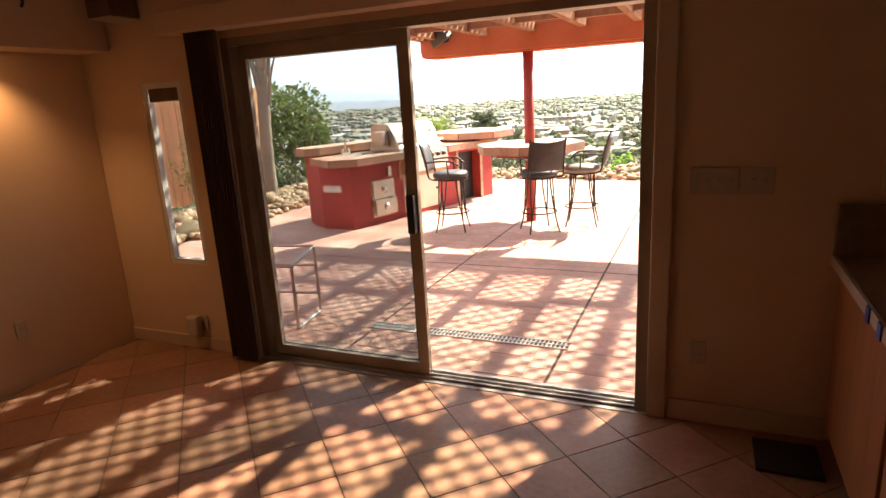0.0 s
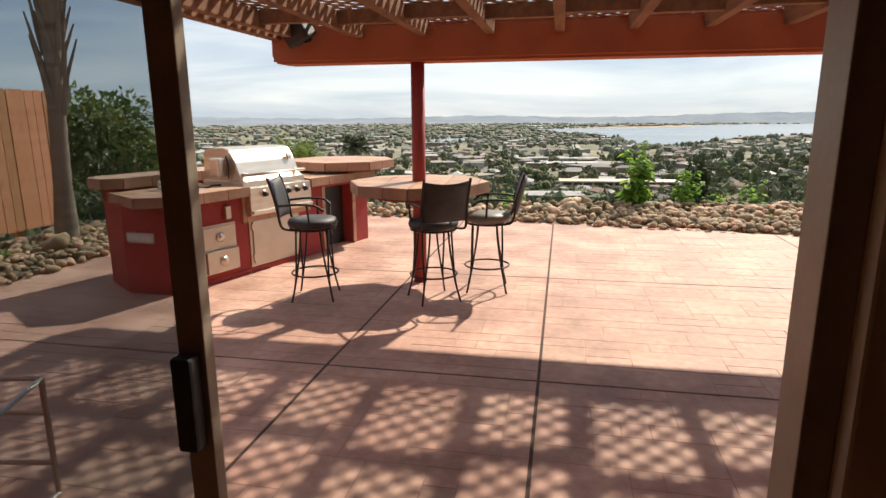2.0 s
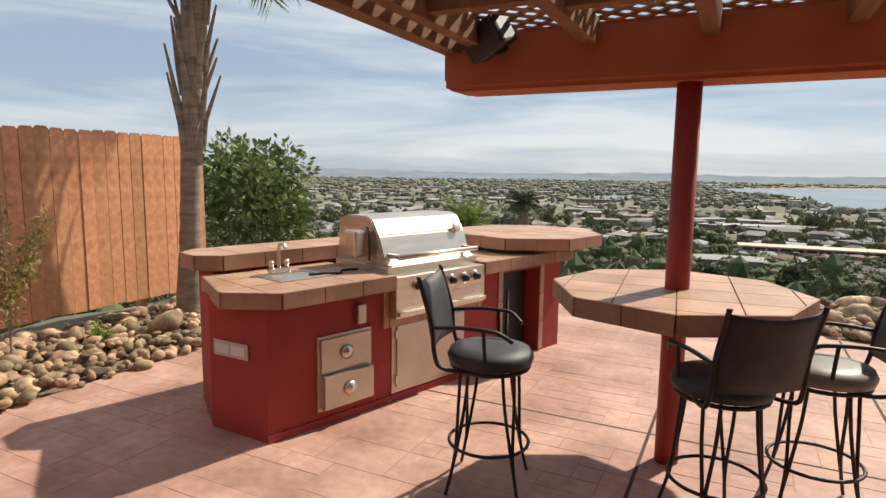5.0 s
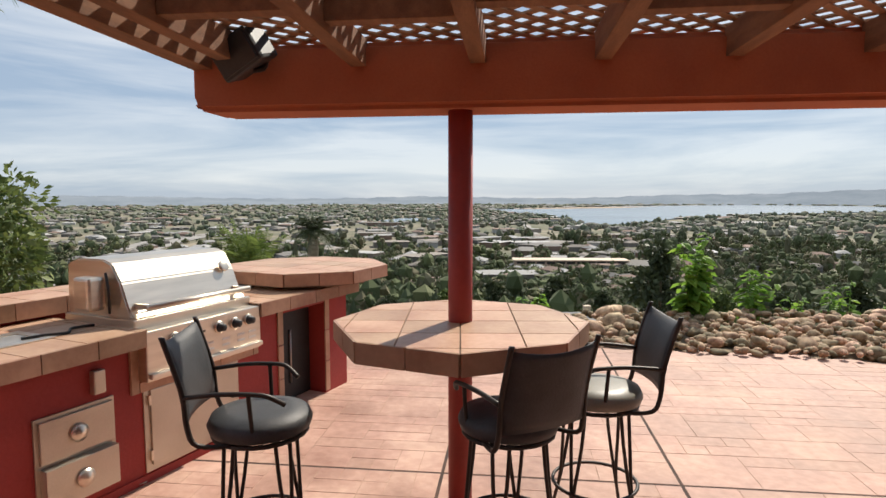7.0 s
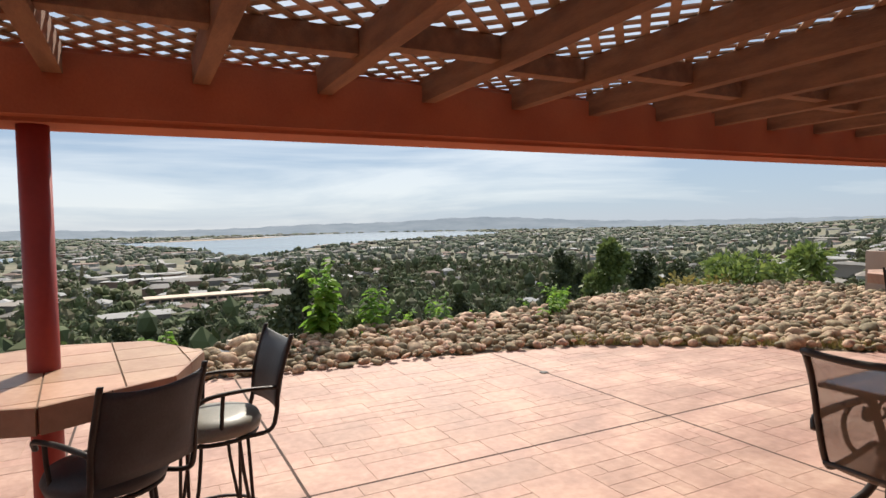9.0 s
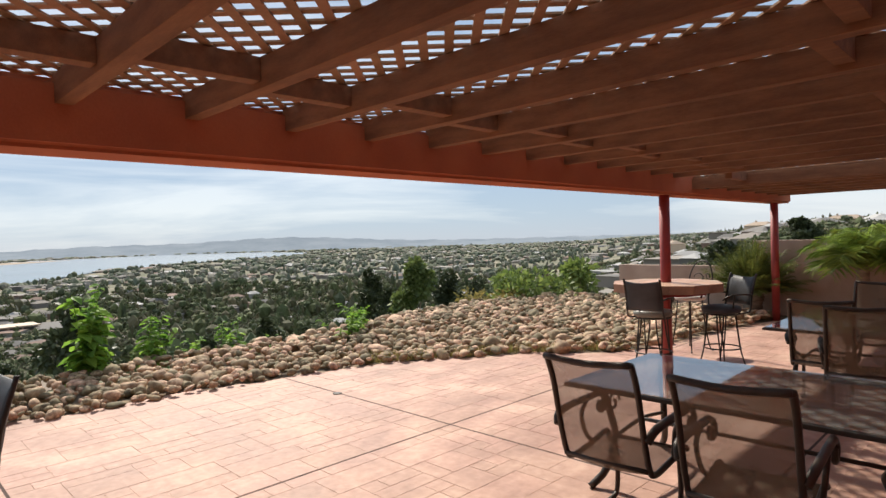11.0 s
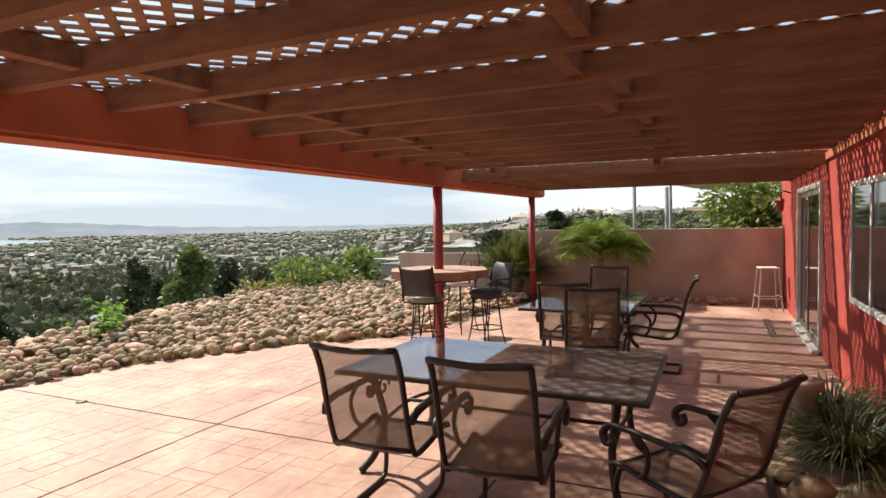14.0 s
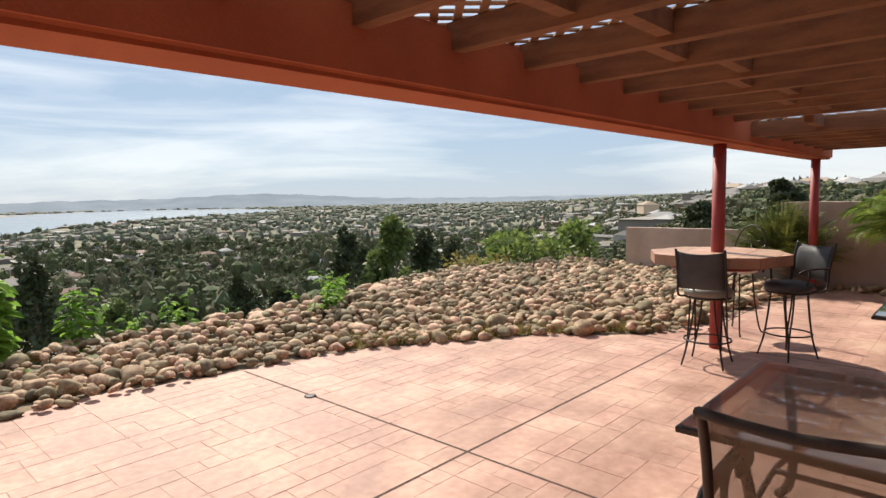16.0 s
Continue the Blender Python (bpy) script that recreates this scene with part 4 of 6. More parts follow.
def sling_chair():
    s = thing("patio_chair", "bronze spring-base patio chair with a tan mesh sling", "chair", "patio chairs round the tables")
    rail = [(0.26, 0.40), (0.2, 0.425), (0.0, 0.4), (-0.2, 0.39), (-0.27, 0.44), (-0.33, 0.62), (-0.39, 0.86), (-0.45, 1.0), (-0.475, 1.02)]
    path = smooth_path([(x, 0, z) for x, z in rail], 4)
    for sg in (-1, 1):
        part("side_rail", T([(p.x, 0.245 * sg, p.z) for p in path], 0.017, 8), M_BRONZE, s, smooth=True)
    bm = bmesh.new()
    prev = None
    for p in path[1:-1]:
        row = [bm.verts.new((p.x - 0.02 * (1 - (j / 3) ** 2), 0.24 * j / 3, p.z - 0.012 * (1 - (j / 3) ** 2))) for j in range(-3, 4)]
        if prev:
            for j in range(6):
                bm.faces.new((prev[j], prev[j + 1], row[j + 1], row[j]))
        prev = row
    part("sling", bm, M_SLING, s, "tan woven mesh sling", smooth=True)
    part("top_bar", T(smooth_path([(-0.475, -0.245, 1.02), (-0.485, 0, 1.005), (-0.475, 0.245, 1.02)], 4), 0.018, 8), M_BRONZE, s, smooth=True)
    part("back_bar", T([(-0.285, -0.245, 0.43), (-0.285, 0.245, 0.43)], 0.013, 8), M_BRONZE, s, smooth=True)
    part("front_bar", T([(0.24, -0.245, 0.4), (0.24, 0.245, 0.4)], 0.013, 8), M_BRONZE, s, smooth=True)
    for sg in (-1, 1):
        y = 0.285 * sg
        part("arm", T(smooth_path([(-0.33, 0.262 * sg, 0.6), (-0.25, y, 0.66), (0.1, y, 0.665), (0.22, y, 0.655), (0.275, y, 0.6), (0.25, y, 0.545), (0.21, y, 0.57), (0.225, y, 0.61)], 5), 0.017, 8, flat=1.4), M_BRONZE, s, "wide curled armrest", smooth=True)
        part("arm_leg", T(smooth_path([(0.05, y, 0.655), (-0.02, y, 0.58), (0.0, 0.27 * sg, 0.46), (0.06, 0.25 * sg, 0.4)], 4), 0.014, 8), M_BRONZE, s, smooth=True)
        part("leg", T(smooth_path([(0.16, 0.2 * sg, 0.4), (0.24, 0.2 * sg, 0.36), (0.27, 0.2 * sg, 0.2), (0.26, 0.2 * sg, 0.06), (0.2, 0.2 * sg, 0.017), (-0.1, 0.2 * sg, 0.017), (-0.3, 0.2 * sg, 0.017)], 5), 0.016, 8), M_BRONZE, s, smooth=True)
    part("base_bar", T([(-0.3, -0.2, 0.017), (-0.3, 0.2, 0.017)], 0.016, 8), M_BRONZE, s, smooth=True)
    return s


ch = sling_chair()
ch.matrix_world = pose(1.81, 5.96, 0, 0, 0, 3)
for x, y, a in ((1.73, 5.23, 4), (4.87, 5.38, 12), (5.22, 5.72, 9), (5.7, 4.88, 90), (6.64, 5.56, 180)):
    copy_thing(ch, pose(x, y, 0, 0, 0, a))
copy_thing(ch, pose(2.0, 4.36, 0, 0, 0, 55) @ Matrix.Diagonal((1, 1, 0.9, 1)))

# ---- smaller things on the patio ----
st = thing("metal_stool", "tall white metal stool with splayed legs by the garden wall", "stool", m=pose(10.85, 3.4, 0, 0, 0, 10))
part("seat", B(-0.16, 0.16, -0.16, 0.16, 0.745, 0.77, 0.012), M_WHITE, st)
for sx in (-1, 1):
    for sy in (-1, 1):
        part("leg", T([(sx * 0.14, sy * 0.14, 0.745), (sx * 0.2, sy * 0.2, 0.0)], 0.016, 6), M_SILVER, st)
for sg in (-1, 1):
    part("rung", T([(sg * 0.183, -0.183, 0.22), (sg * 0.183, 0.183, 0.22)], 0.01, 6), M_SILVER, st)
    part("rung", T([(-0.183, sg * 0.183, 0.25), (0.183, sg * 0.183, 0.25)], 0.01, 6), M_SILVER, st)

stand = thing("metal_stand", "grey metal frame stand outside the glass door", "stand", m=pose(-2.93, 3.68, 0, 0, 0, 10))
for sx in (-1, 1):
    part("side_frame", T([(sx * 0.25, -0.2, 0.012), (sx * 0.25, -0.2, 0.5), (sx * 0.25, 0.2, 0.56), (sx * 0.25, 0.2, 0.012), (sx * 0.25, -0.2, 0.012)], 0.014, 6), M_SILVER, stand)
for y, z in ((-0.2, 0.5), (0.2, 0.56), (0.2, 0.4), (0.2, 0.16)):
    part("rail", T([(-0.25, y, z), (0.25, y, z)], 0.012, 6), M_SILVER, stand)

for x0, y0, lng, ax in ((-2.13, 3.76, 1.51, 0), (8.1, 3.5, 1.6, 0)):
    g = thing("drain_grate", "cast metal drain grate set in the patio", "drain", "drain grates", m=pose(x0, y0, 0))
    part("channel", B(0, lng, -0.06, 0.06, -0.02, 0.0015), M_IRON, g, "dark channel")
    fr = bmesh.new()
    for k in range(3):
        y = (-0.056, 0.0, 0.056)[k]
        box(fr, 0, lng, y - 0.006, y + 0.006, 0.0015, 0.007)
    part("frame", fr, M_STEEL_W, g)
    n = int(lng / 0.03)
    bar = data_of("bar", B(-0.006, 0.006, -0.05, 0.05, 0.0015, 0.006), M_STEEL_W)
    for k in range(n):
        o = new("bar", bar)
        o.parent = g
        o.location.x = 0.015 + 0.03 * k
solo("control_cover", lathe(bmesh.new(), [(0.05, 0.0), (0.05, 0.006), (0.03, 0.008)], 16, (2.41, 9.76)), M_IRON, "small dark metal cover in the patio joint", "cover", smooth=True)

# ---- planting ----
rng = np.random.default_rng(7)


def leaves(n, place, size, droop=0.3, aspect=0.45, seed=0):
    """n bent leaves (two quads each) at places from place(rng); returns verts, faces."""
    r = np.random.default_rng(seed)
    V, F = [], []
    for i in range(n):
        p, out = place(r)
        d = np.array(out, float) + r.normal(0, 0.5, 3)
        d[2] -= droop * r.random()
        d /= np.linalg.norm(d) + 1e-9
        s = np.cross(d, r.normal(0, 1, 3))
        s /= np.linalg.norm(s) + 1e-9
        L = size * (0.6 + 0.8 * r.random())
        w = L * aspect * 0.5
        a = np.array(p)
        m = a + d * L * 0.5
        e = a + d * L + np.array((0, 0, -0.25 * L * droop))
        k = len(V)
        V += [a, m + s * w, e, m - s * w]
        F += [(k, k + 1, k + 2, k + 3)]
    return V, F


def blob_place(c, rad, hollow=0.55):
    c, rad = np.array(c, float), np.array(rad, float)

    def f(r):
        d = r.normal(0, 1, 3)
        d /= np.linalg.norm(d)
        k = hollow + (1 - hollow) * r.random()
        return c + d * rad * k, d
    return f


def clumps_place(centres, rads):
    fs = [blob_place(c, r) for c, r in zip(centres, rads)]

    def f(r):
        return fs[r.integers(len(fs))](r)
    return f


def crown(name, parent, V, F, material, label=""):
    o = new(name, raw(name, V, F, material))
    o.parent = parent
    if label:
        o["label"] = label
    return o


def bush(name, x, y, z, h, w, n, size, material, label, category="bush", clumps=14, seed=1, trunk=True):
    t = thing(name, label, category, m=pose(x, y, z))
    r = np.random.default_rng(seed)
    cs, rs = [], []
    for i in range(clumps):
        a = r.random() * 6.283
        q = math.sqrt(r.random()) * w * 0.36
        zz = h * (0.3 + 0.55 * r.random())
        cs.append((q * math.cos(a), q * math.sin(a), zz))
        k = 0.55 + 0.5 * r.random()
        rs.append((w * 0.23 * k, w * 0.23 * k, h * 0.2 * k))
    V, F = leaves(n, clumps_place(cs, rs), size, seed=seed + 5)
    crown("crown", t, V, F, material)
    if trunk:
        for i in range(5):
            c = cs[i]
            part("limb", T(smooth_path([(0.03 * i - 0.06, 0, -0.1), (c[0] * 0.4, c[1] * 0.4, c[2] * 0.5), c], 3), 0.02, 6, taper=0.4), M_BARK, t)
    return t


bush("shrub", -8.3, 10.95, -0.5, 2.95, 2.1, 4200, 0.125, M_LEAF, "dense green shrub behind the fence end", clumps=26, seed=3)
bush("shrub", -6.6, 12.6, -1.2, 1.6, 1.6, 1400, 0.12, M_LEAF, "low green shrub on the slope", clumps=10, seed=4)


def stalk_plant(x, y, z, h, w, seed, label, n=5, leaf=0.2, material=None):
    t = thing("leafy_weed", label, "plant", "tall weeds among the stones", m=pose(x, y, z))
    r = np.random.default_rng(seed)
    V, F = [], []
    for i in range(n):
        bx, by = r.normal(0, 0.1 * w, 2)
        tx, ty = bx * 2 + r.normal(0, 0.2 * w, 2)
        hh = h * (0.55 + 0.45 * r.random()) if i else h
        part("stem", T([(bx, by, -0.05), ((bx + tx) / 2, (by + ty) / 2, hh * 0.5), (tx, ty, hh)], 0.009, 5, taper=0.5), M_LEAF_B, t)
        for k in range(int(34 * hh)):
            u = 0.12 + 0.88 * (k + r.random()) / int(34 * hh)
            p = np.array((bx + (tx - bx) * u, by + (ty - by) * u, hh * u))
            a = r.random() * 6.283
            d = np.array((math.cos(a), math.sin(a), 0.25 - 0.5 * r.random()))
            s = np.array((-math.sin(a), math.cos(a), 0.2 * r.normal()))
            L = leaf * (1.1 - 0.5 * u) * (0.6 + 0.6 * r.random())
            q = len(V)
            m1, m2 = p + d * L * 0.35, p + d * L * 0.7 + np.array((0, 0, -0.06 * L))
            e = p + d * L + np.array((0, 0, -0.35 * L))
            V += [p, m1 + s * L * 0.3, m2 + s * L * 0.24, e, m2 - s * L * 0.24, m1 - s * L * 0.3]
            F += [(q, q + 1, q + 2, q + 3), (q, q + 3, q + 4, q + 5)]
    crown("foliage", t, V, F, material or M_LEAF_B)


stalk_plant(0.72, 12.68, 0.02, 1.2, 0.55, 11, "tall bright green broad-leaved weed among the stones", 8, 0.26)
stalk_plant(1.48, 12.85, 0.02, 0.72, 0.6, 12, "bright green leafy weed among the stones", 5, 0.2)
stalk_plant(2.58, 12.9, 0.02, 0.55, 0.6, 13, "sparse bright green weed among the stones", 4, 0.17)
stalk_plant(2.2, 13.05, 0.0, 0.35, 0.5, 14, "small bright green weed among the stones", 4, 0.14)
stalk_plant(4.72, 12.66, 0.0, 0.6, 1.2, 15, "rounded bright green weed clump at the edge of the slope", 14, 0.17)
stalk_plant(3.4, 13.3, -0.15, 0.3, 0.8, 16, "low bright green weeds at the edge of the slope", 6, 0.12)
stalk_plant(-1.35, 12.6, -0.1, 0.5, 0.5, 17, "small pale green weed beyond the stones", 5, 0.2)
stalk_plant(-6.95, 7.6, 0.02, 0.25, 0.3, 19, "small green weed among the stones by the fence", 3, 0.1)


def sapling(x, y, z, h, seed):
    t = thing("sapling", "thin young tree with sparse yellow-green leaves before the fence", "tree", m=pose(x, y, z))
    r = np.random.default_rng(seed)
    V, F = [], []
    for i in range(9):
        a = r.random() * 6.283
        q = 0.12 + 0.3 * r.random()
        hh = h * (0.55 + 0.45 * r.random()) if i else h
        tip = (q * math.cos(a) * (i > 0), q * math.sin(a) * (i > 0), hh)
        root = (0, 0, 0.15 + 0.35 * h * r.random()) if i else (0, 0, -0.1)
        part("limb", T(smooth_path([root, ((root[0] + tip[0]) * 0.35, (root[1] + tip[1]) * 0.35, (root[2] + tip[2]) / 2), tip], 3), 0.012 if i == 0 else 0.006, 5, taper=0.4), M_BARK, t)
        for k in range(110):
            u = 0.25 + 0.75 * r.random()
            p = np.array(root) * (1 - u) + np.array(tip) * u + r.normal(0, 0.035, 3)
            d = r.normal(0, 1, 3)
            d /= np.linalg.norm(d)
            s = np.cross(d, r.normal(0, 1, 3))
            s /= np.linalg.norm(s)
            L = 0.055 * (0.6 + 0.7 * r.random())
            q2 = len(V)
            V += [p, p + d * L * 0.5 + s * L * 0.22, p + d * L, p + d * L * 0.5 - s * L * 0.22]
            F.append((q2, q2 + 1, q2 + 2, q2 + 3))
    crown("foliage", t, V, F, M_LEAF_DRY)


sapling(-7.0, 6.85, 0.0, 1.45, 21)


def frond(V, F, base, az, rise, length, width, n=16, sag=1.0, r=None):
    """One feather leaf: curved rib with paired narrow leaflets."""
    prev = None
    for i in range(n):
        u = (i + 0.5) / n
        x = length * (u * math.cos(rise) * (1 - 0.15 * u))
        z = length * (u * math.sin(rise) - sag * 0.55 * u * u)
        p = np.array((base[0] + x * math.cos(az), base[1] + x * math.sin(az), base[2] + z))
        t = np.array((math.cos(az), math.sin(az), math.sin(rise) - sag * 1.1 * u))
        t /= np.linalg.norm(t)
        s0 = np.array((-math.sin(az), math.cos(az), 0))
        w = width * (0.55 + 0.45 * math.sin(math.pi * min(1, u + 0.15)))
        for sg in (-1, 1):
            d = sg * s0 * 0.8 + t * 0.55 + np.array((0, 0, 0.15 - 0.45 * u)) + (r.normal(0, 0.12, 3) if r is not None else 0)
            d /= np.linalg.norm(d)
            e = p + d * w
            e[2] -= 0.18 * w * sag
            h = t * length * 0.13 / n
            k = len(V)
            V += [p - h, p + h, p + d * w * 0.55 + h, e, p + d * w * 0.55 - h]
            F.append((k, k + 1, k + 2, k + 3, k + 4))
        if prev is not None:
            k = len(V)
            q = s0 * 0.012
            V += [prev - q, prev + q, p + q, p - q]
            F.append((k, k + 1, k + 2, k + 3))
        prev = p


def palm(name, x, y, z, trunk_top, trunk_r, fronds, length, width, material, label, rise=(0.2, 1.3), sag=1.0, seed=1, n=18, lean=(0, 0)):
    t = thing(name, label, "palm", m=pose(x, y, z))
    r = np.random.default_rng(seed)
    if trunk_top > 0.05:
        pts = [(lean[0] * (u / 8) ** 1.3, lean[1] * (u / 8) ** 1.3, -0.2 + (trunk_top + 0.2) * u / 8) for u in range(9)]
        bm = bmesh.new()
        n_ring = 40
        rings = []
        for i in range(n_ring):
            u = i / (n_ring - 1)
            rr = trunk_r * (1.35 - 0.5 * min(1, u * 4) if u < 0.25 else 0.85 + 0.15 * (u > 0.75)) * (1 + 0.03 * (i % 2)) * (1 + 0.04 * r.normal())
            rings.append([bm.verts.new((lean[0] * u ** 1.3 + rr * math.cos(a), lean[1] * u ** 1.3 + rr * math.sin(a), -0.2 + (trunk_top + 0.2) * u)) for a in [j * math.pi / 8 for j in range(16)]])
        for s, e in zip(rings, rings[1:]):
            for j in range(16):
                bm.faces.new((s[j], s[(j + 1) % 16], e[(j + 1) % 16], e[j]))
        bm.faces.new(rings[-1])
        part("trunk", bm, M_BARK, t, "ringed grey-brown trunk", smooth=True)
    V, F = [], []
    for i in range(fronds):
        az = 6.283 * (i * 0.618 % 1) + 0.2 * r.normal()
        rs = rise[0] + (rise[1] - rise[0]) * r.random()
        frond(V, F, (lean[0], lean[1], trunk_top - 0.05 * r.random()), az, rs, length * (0.75 + 0.4 * r.random()), width, n, sag, r)
    crown("crown", t, V, F, material)
    return t


tall = palm("tall_palm", -7.2, 8.82, 0.0, 3.85, 0.125, 44, 1.55, 0.6, M_PALM, "tall palm with a ringed trunk and hanging fronds by the fence", (0.3, 1.45), 0.85, 31, 44, (0.3, 0.0))
for i in range(26):
    a, z = 2.4 * i, 2.0 + 0.062 * i
    l = 0.28 + 0.3 * ((i * 7) % 5) / 5 + (0.15 if i == 3 else 0)
    u = (z / 3.85) ** 1.3
    c, q, ox = math.cos(a), math.sin(a), 0.3 * u
    e = 0.2 + 0.05 * (i % 3) + (0.12 if i in (3, 9) else 0)
    part("frond_base", T([(ox + 0.1 * c, 0.1 * q, z - 0.3), (ox + 0.15 * c, 0.15 * q, z), (ox + e * c, e * q, z + l)], 0.042, 6, flat=0.4, taper=0.25), M_BARK, tall, "dry torn leaf base")
palm("sago_palm", 11.15, 8.25, -0.05, 0.5, 0.2, 190, 1.2, 0.2, M_SAGO, "dark green sago palm at the last post", (0.25, 1.48), 0.35, 41, 40)
palm("young_palm", 11.15, 6.45, 0.0, 1.0, 0.1, 54, 1.35, 0.5, M_YOUNG, "young feathery green palm by the garden wall", (0.15, 1.5), 0.9, 42, 46)
palm("young_palm", -6.1, 14.1, -0.6, 1.1, 0.2, 44, 1.25, 0.22, M_PALM, "bushy palm rising behind the island", (0.2, 1.45), 0.6, 43, 24)
palm("fan_palm", -11.5, 33.0, -9.0, 9.0, 0.25, 46, 1.5, 0.5, M_LEAF_D, "dark palm below the hillside edge", (-0.3, 1.4), 0.8, 44, 14)

# strappy grass by the house wall with pedestal and boulders
r = np.random.default_rng(51)
for cx, cy, n, L0 in ((3.15, 3.44, 420, 0.78), (3.55, 3.46, 340, 0.78), (4.0, 3.42, 300, 0.72)):
    V, F = [], []
    for i in range(n):
        a = r.random() * 6.283
        p = np.array((cx + 0.12 * math.cos(a) * r.random(), cy + 0.08 * math.sin(a), 0.0))
        L = L0 * (0.6 + 0.6 * r.random())
        e = 0.6 + 0.75 * r.random()
        k = len(V)
        s = np.array((-math.sin(a), math.cos(a), 0)) * 0.009
        for j in range(5):
            u = j / 4
            x = L * (u * math.cos(e) + 0.15 * u * u)
            z = L * (u * math.sin(e) - 0.55 * u * u)
            q = p + np.array((x * math.cos(a), x * math.sin(a), max(z, 0.0) + 0.1))
            q[1] = max(q[1], 3.1)
            w = s * (1 - 0.85 * u)
            V += [q - w, q + w]
            if j:
                F.append((k + 2 * j - 2, k + 2 * j - 1, k + 2 * j + 1, k + 2 * j))
    gt = thing("grass_clump", "dark strappy grass planted along the red wall", "plant", "grass clumps by the wall", m=pose(0, 0, 0))
    crown("foliage", gt, V, F, M_GRASS)
ped = solo("clay_urn", lathe(bmesh.new(), [(0.12, 0), (0.13, 0.06), (0.08, 0.16), (0.075, 0.42), (0.1, 0.52), (0.15, 0.56), (0.155, 0.62), (0.12, 0.64), (0.1, 0.6)], 20), M_GARDENWALL, "weathered clay pedestal urn in the planting", "urn", m=pose(3.5, 3.66, 0) @ Matrix.Scale(0.85, 4), smooth=True)


def stone_mesh(seed, sub=2):
    bm = bmesh.new()
    bmesh.ops.create_icosphere(bm, subdivisions=sub, radius=1)
    r = np.random.default_rng(seed)
    k = r.normal(0, 0.6, 3)
    sx, sy, sz = 1.0, 0.6 + 0.35 * r.random(), 0.4 + 0.35 * r.random()
    for v in bm.verts:
        f = 1 + 0.17 * math.sin(2.1 * v.co.x + 5 * k[0]) + 0.14 * math.sin(2.7 * v.co.y + 5 * k[1]) + 0.1 * math.sin(3.3 * v.co.z + 5 * k[2]) + 0.03 * r.normal()
        v.co = Vector((v.co.x * sx * f, v.co.y * sy * f, v.co.z * sz * f))
    return bm


STONES = [data_of("stone", stone_mesh(100 + i), M_ROCK, True) for i in range(12)]
STONE_V = [np.array([v.co[:] for v in me.vertices]) for me in STONES]
STONE_F = [np.array([p.vertices[:] for p in me.polygons]) for me in STONES]
for x, y, q in ((2.72, 3.7, 0.14), (2.66, 3.46, 0.18), (2.5, 3.64, 0.1), (2.6, 3.25, 0.15), (2.95, 3.8, 0.11), (2.42, 3.2, 0.12)):
    o = new("boulder", STONES[int(100 * q) % 12])
    o.matrix_world = pose(x, y, q * 0.5, 0, 0, 700 * q) @ Matrix.Scale(q, 4)
    tagged(o, "smooth brown boulder at the foot of the planting", "stone", "boulders by the wall")
solo("planter_edge", B(2.28, 4.0, 3.88, 3.92, -0.02, 0.04, 0.006), M_IRON, "dark metal edging round the planting bed", "edging")
sb = thing("spigot_box", "small tan valve box with white pipes on the wall", "valve box", m=pose(2.5, 3.1, 0))
part("box", B(-0.1, 0.08, 0, 0.08, 0.12, 0.32, 0.006), M_TRIM, sb)
for x in (-0.16, -0.22):
    part("pipe", T(smooth_path([(x, 0.05, 0), (x, 0.05, 0.22), (x + 0.03, 0.05, 0.27), (x + 0.06, 0.05, 0.2)], 4), 0.014), M_WHITE, sb, smooth=True)

# ---- fence ----
fence = thing("fence", "orange-stained redwood fence of dog-eared boards", "fence")
bd = data_of("board", prism(bmesh.new(), [(-0.068, 0), (0.068, 0), (0.068, 1.84), (0.045, 1.87), (-0.045, 1.87), (-0.068, 1.84)], 0, 0.018), M_FENCE)
rf = np.random.default_rng(61)
for i in range(74):
    o = new("board", bd)
    o.parent = fence
    o.matrix_local = Matrix.Translation((-7.72 + 0.004 * rf.normal(), -0.9 + 0.142 * i, 0.17 + 0.008 * rf.normal())) @ Matrix.Rotation(radians(90), 4, "Z") @ Matrix.Rotation(radians(90), 4, "X")
for z in (0.5, 1.15, 1.75):
    part("fence_rail", B(-7.8, -7.745, -1.0, 9.5, z - 0.045, z + 0.045), M_FENCE, fence)
for y in (-0.9, 1.5, 3.9, 6.3, 8.7):
    part("fence_post", B(-7.9, -7.81, y - 0.045, y + 0.045, -0.1, 1.95), M_FENCE, fence)

# ---- garden wall and what stands behind it ----
solo("wall_garden", B(11.62, 11.8, 3.09, 8.4, -0.1, 1.46, 0.01), M_GARDENWALL, "taupe stucco garden wall closing the patio", "wall", kind="structure")
solo("wall_garden_low", B(11.7, 11.85, 8.4, 11.4, -0.3, 0.94, 0.01), M_GARDENWALL, "low taupe stucco garden wall stepping down the slope", "wall", kind="structure")
bush("hedge", 13.6, 3.0, -0.2, 3.0, 3.6, 4200, 0.2, M_HEDGE, "large leafy green hedge behind the garden wall", "hedge", 26, 71)
bush("hedge", 14.6, 6.0, -0.6, 2.1, 2.6, 1500, 0.18, M_LEAF, "leafy green shrub behind the garden wall", "hedge", 14, 72)
sail = thing("shade_sail", "grey-brown shade sail stretched on leaning poles", "shade sail")
bm = bmesh.new()
vs = [[bm.verts.new((16 + 4.5 * u, 5.35 - 4.2 * v + 0.4 * u, 2.68 + 0.1 * u + 0.05 * v - 0.35 * math.sin(math.pi * u) * math.sin(math.pi * v))) for u in [i / 6 for i in range(7)]] for v in [j / 6 for j in range(7)]]
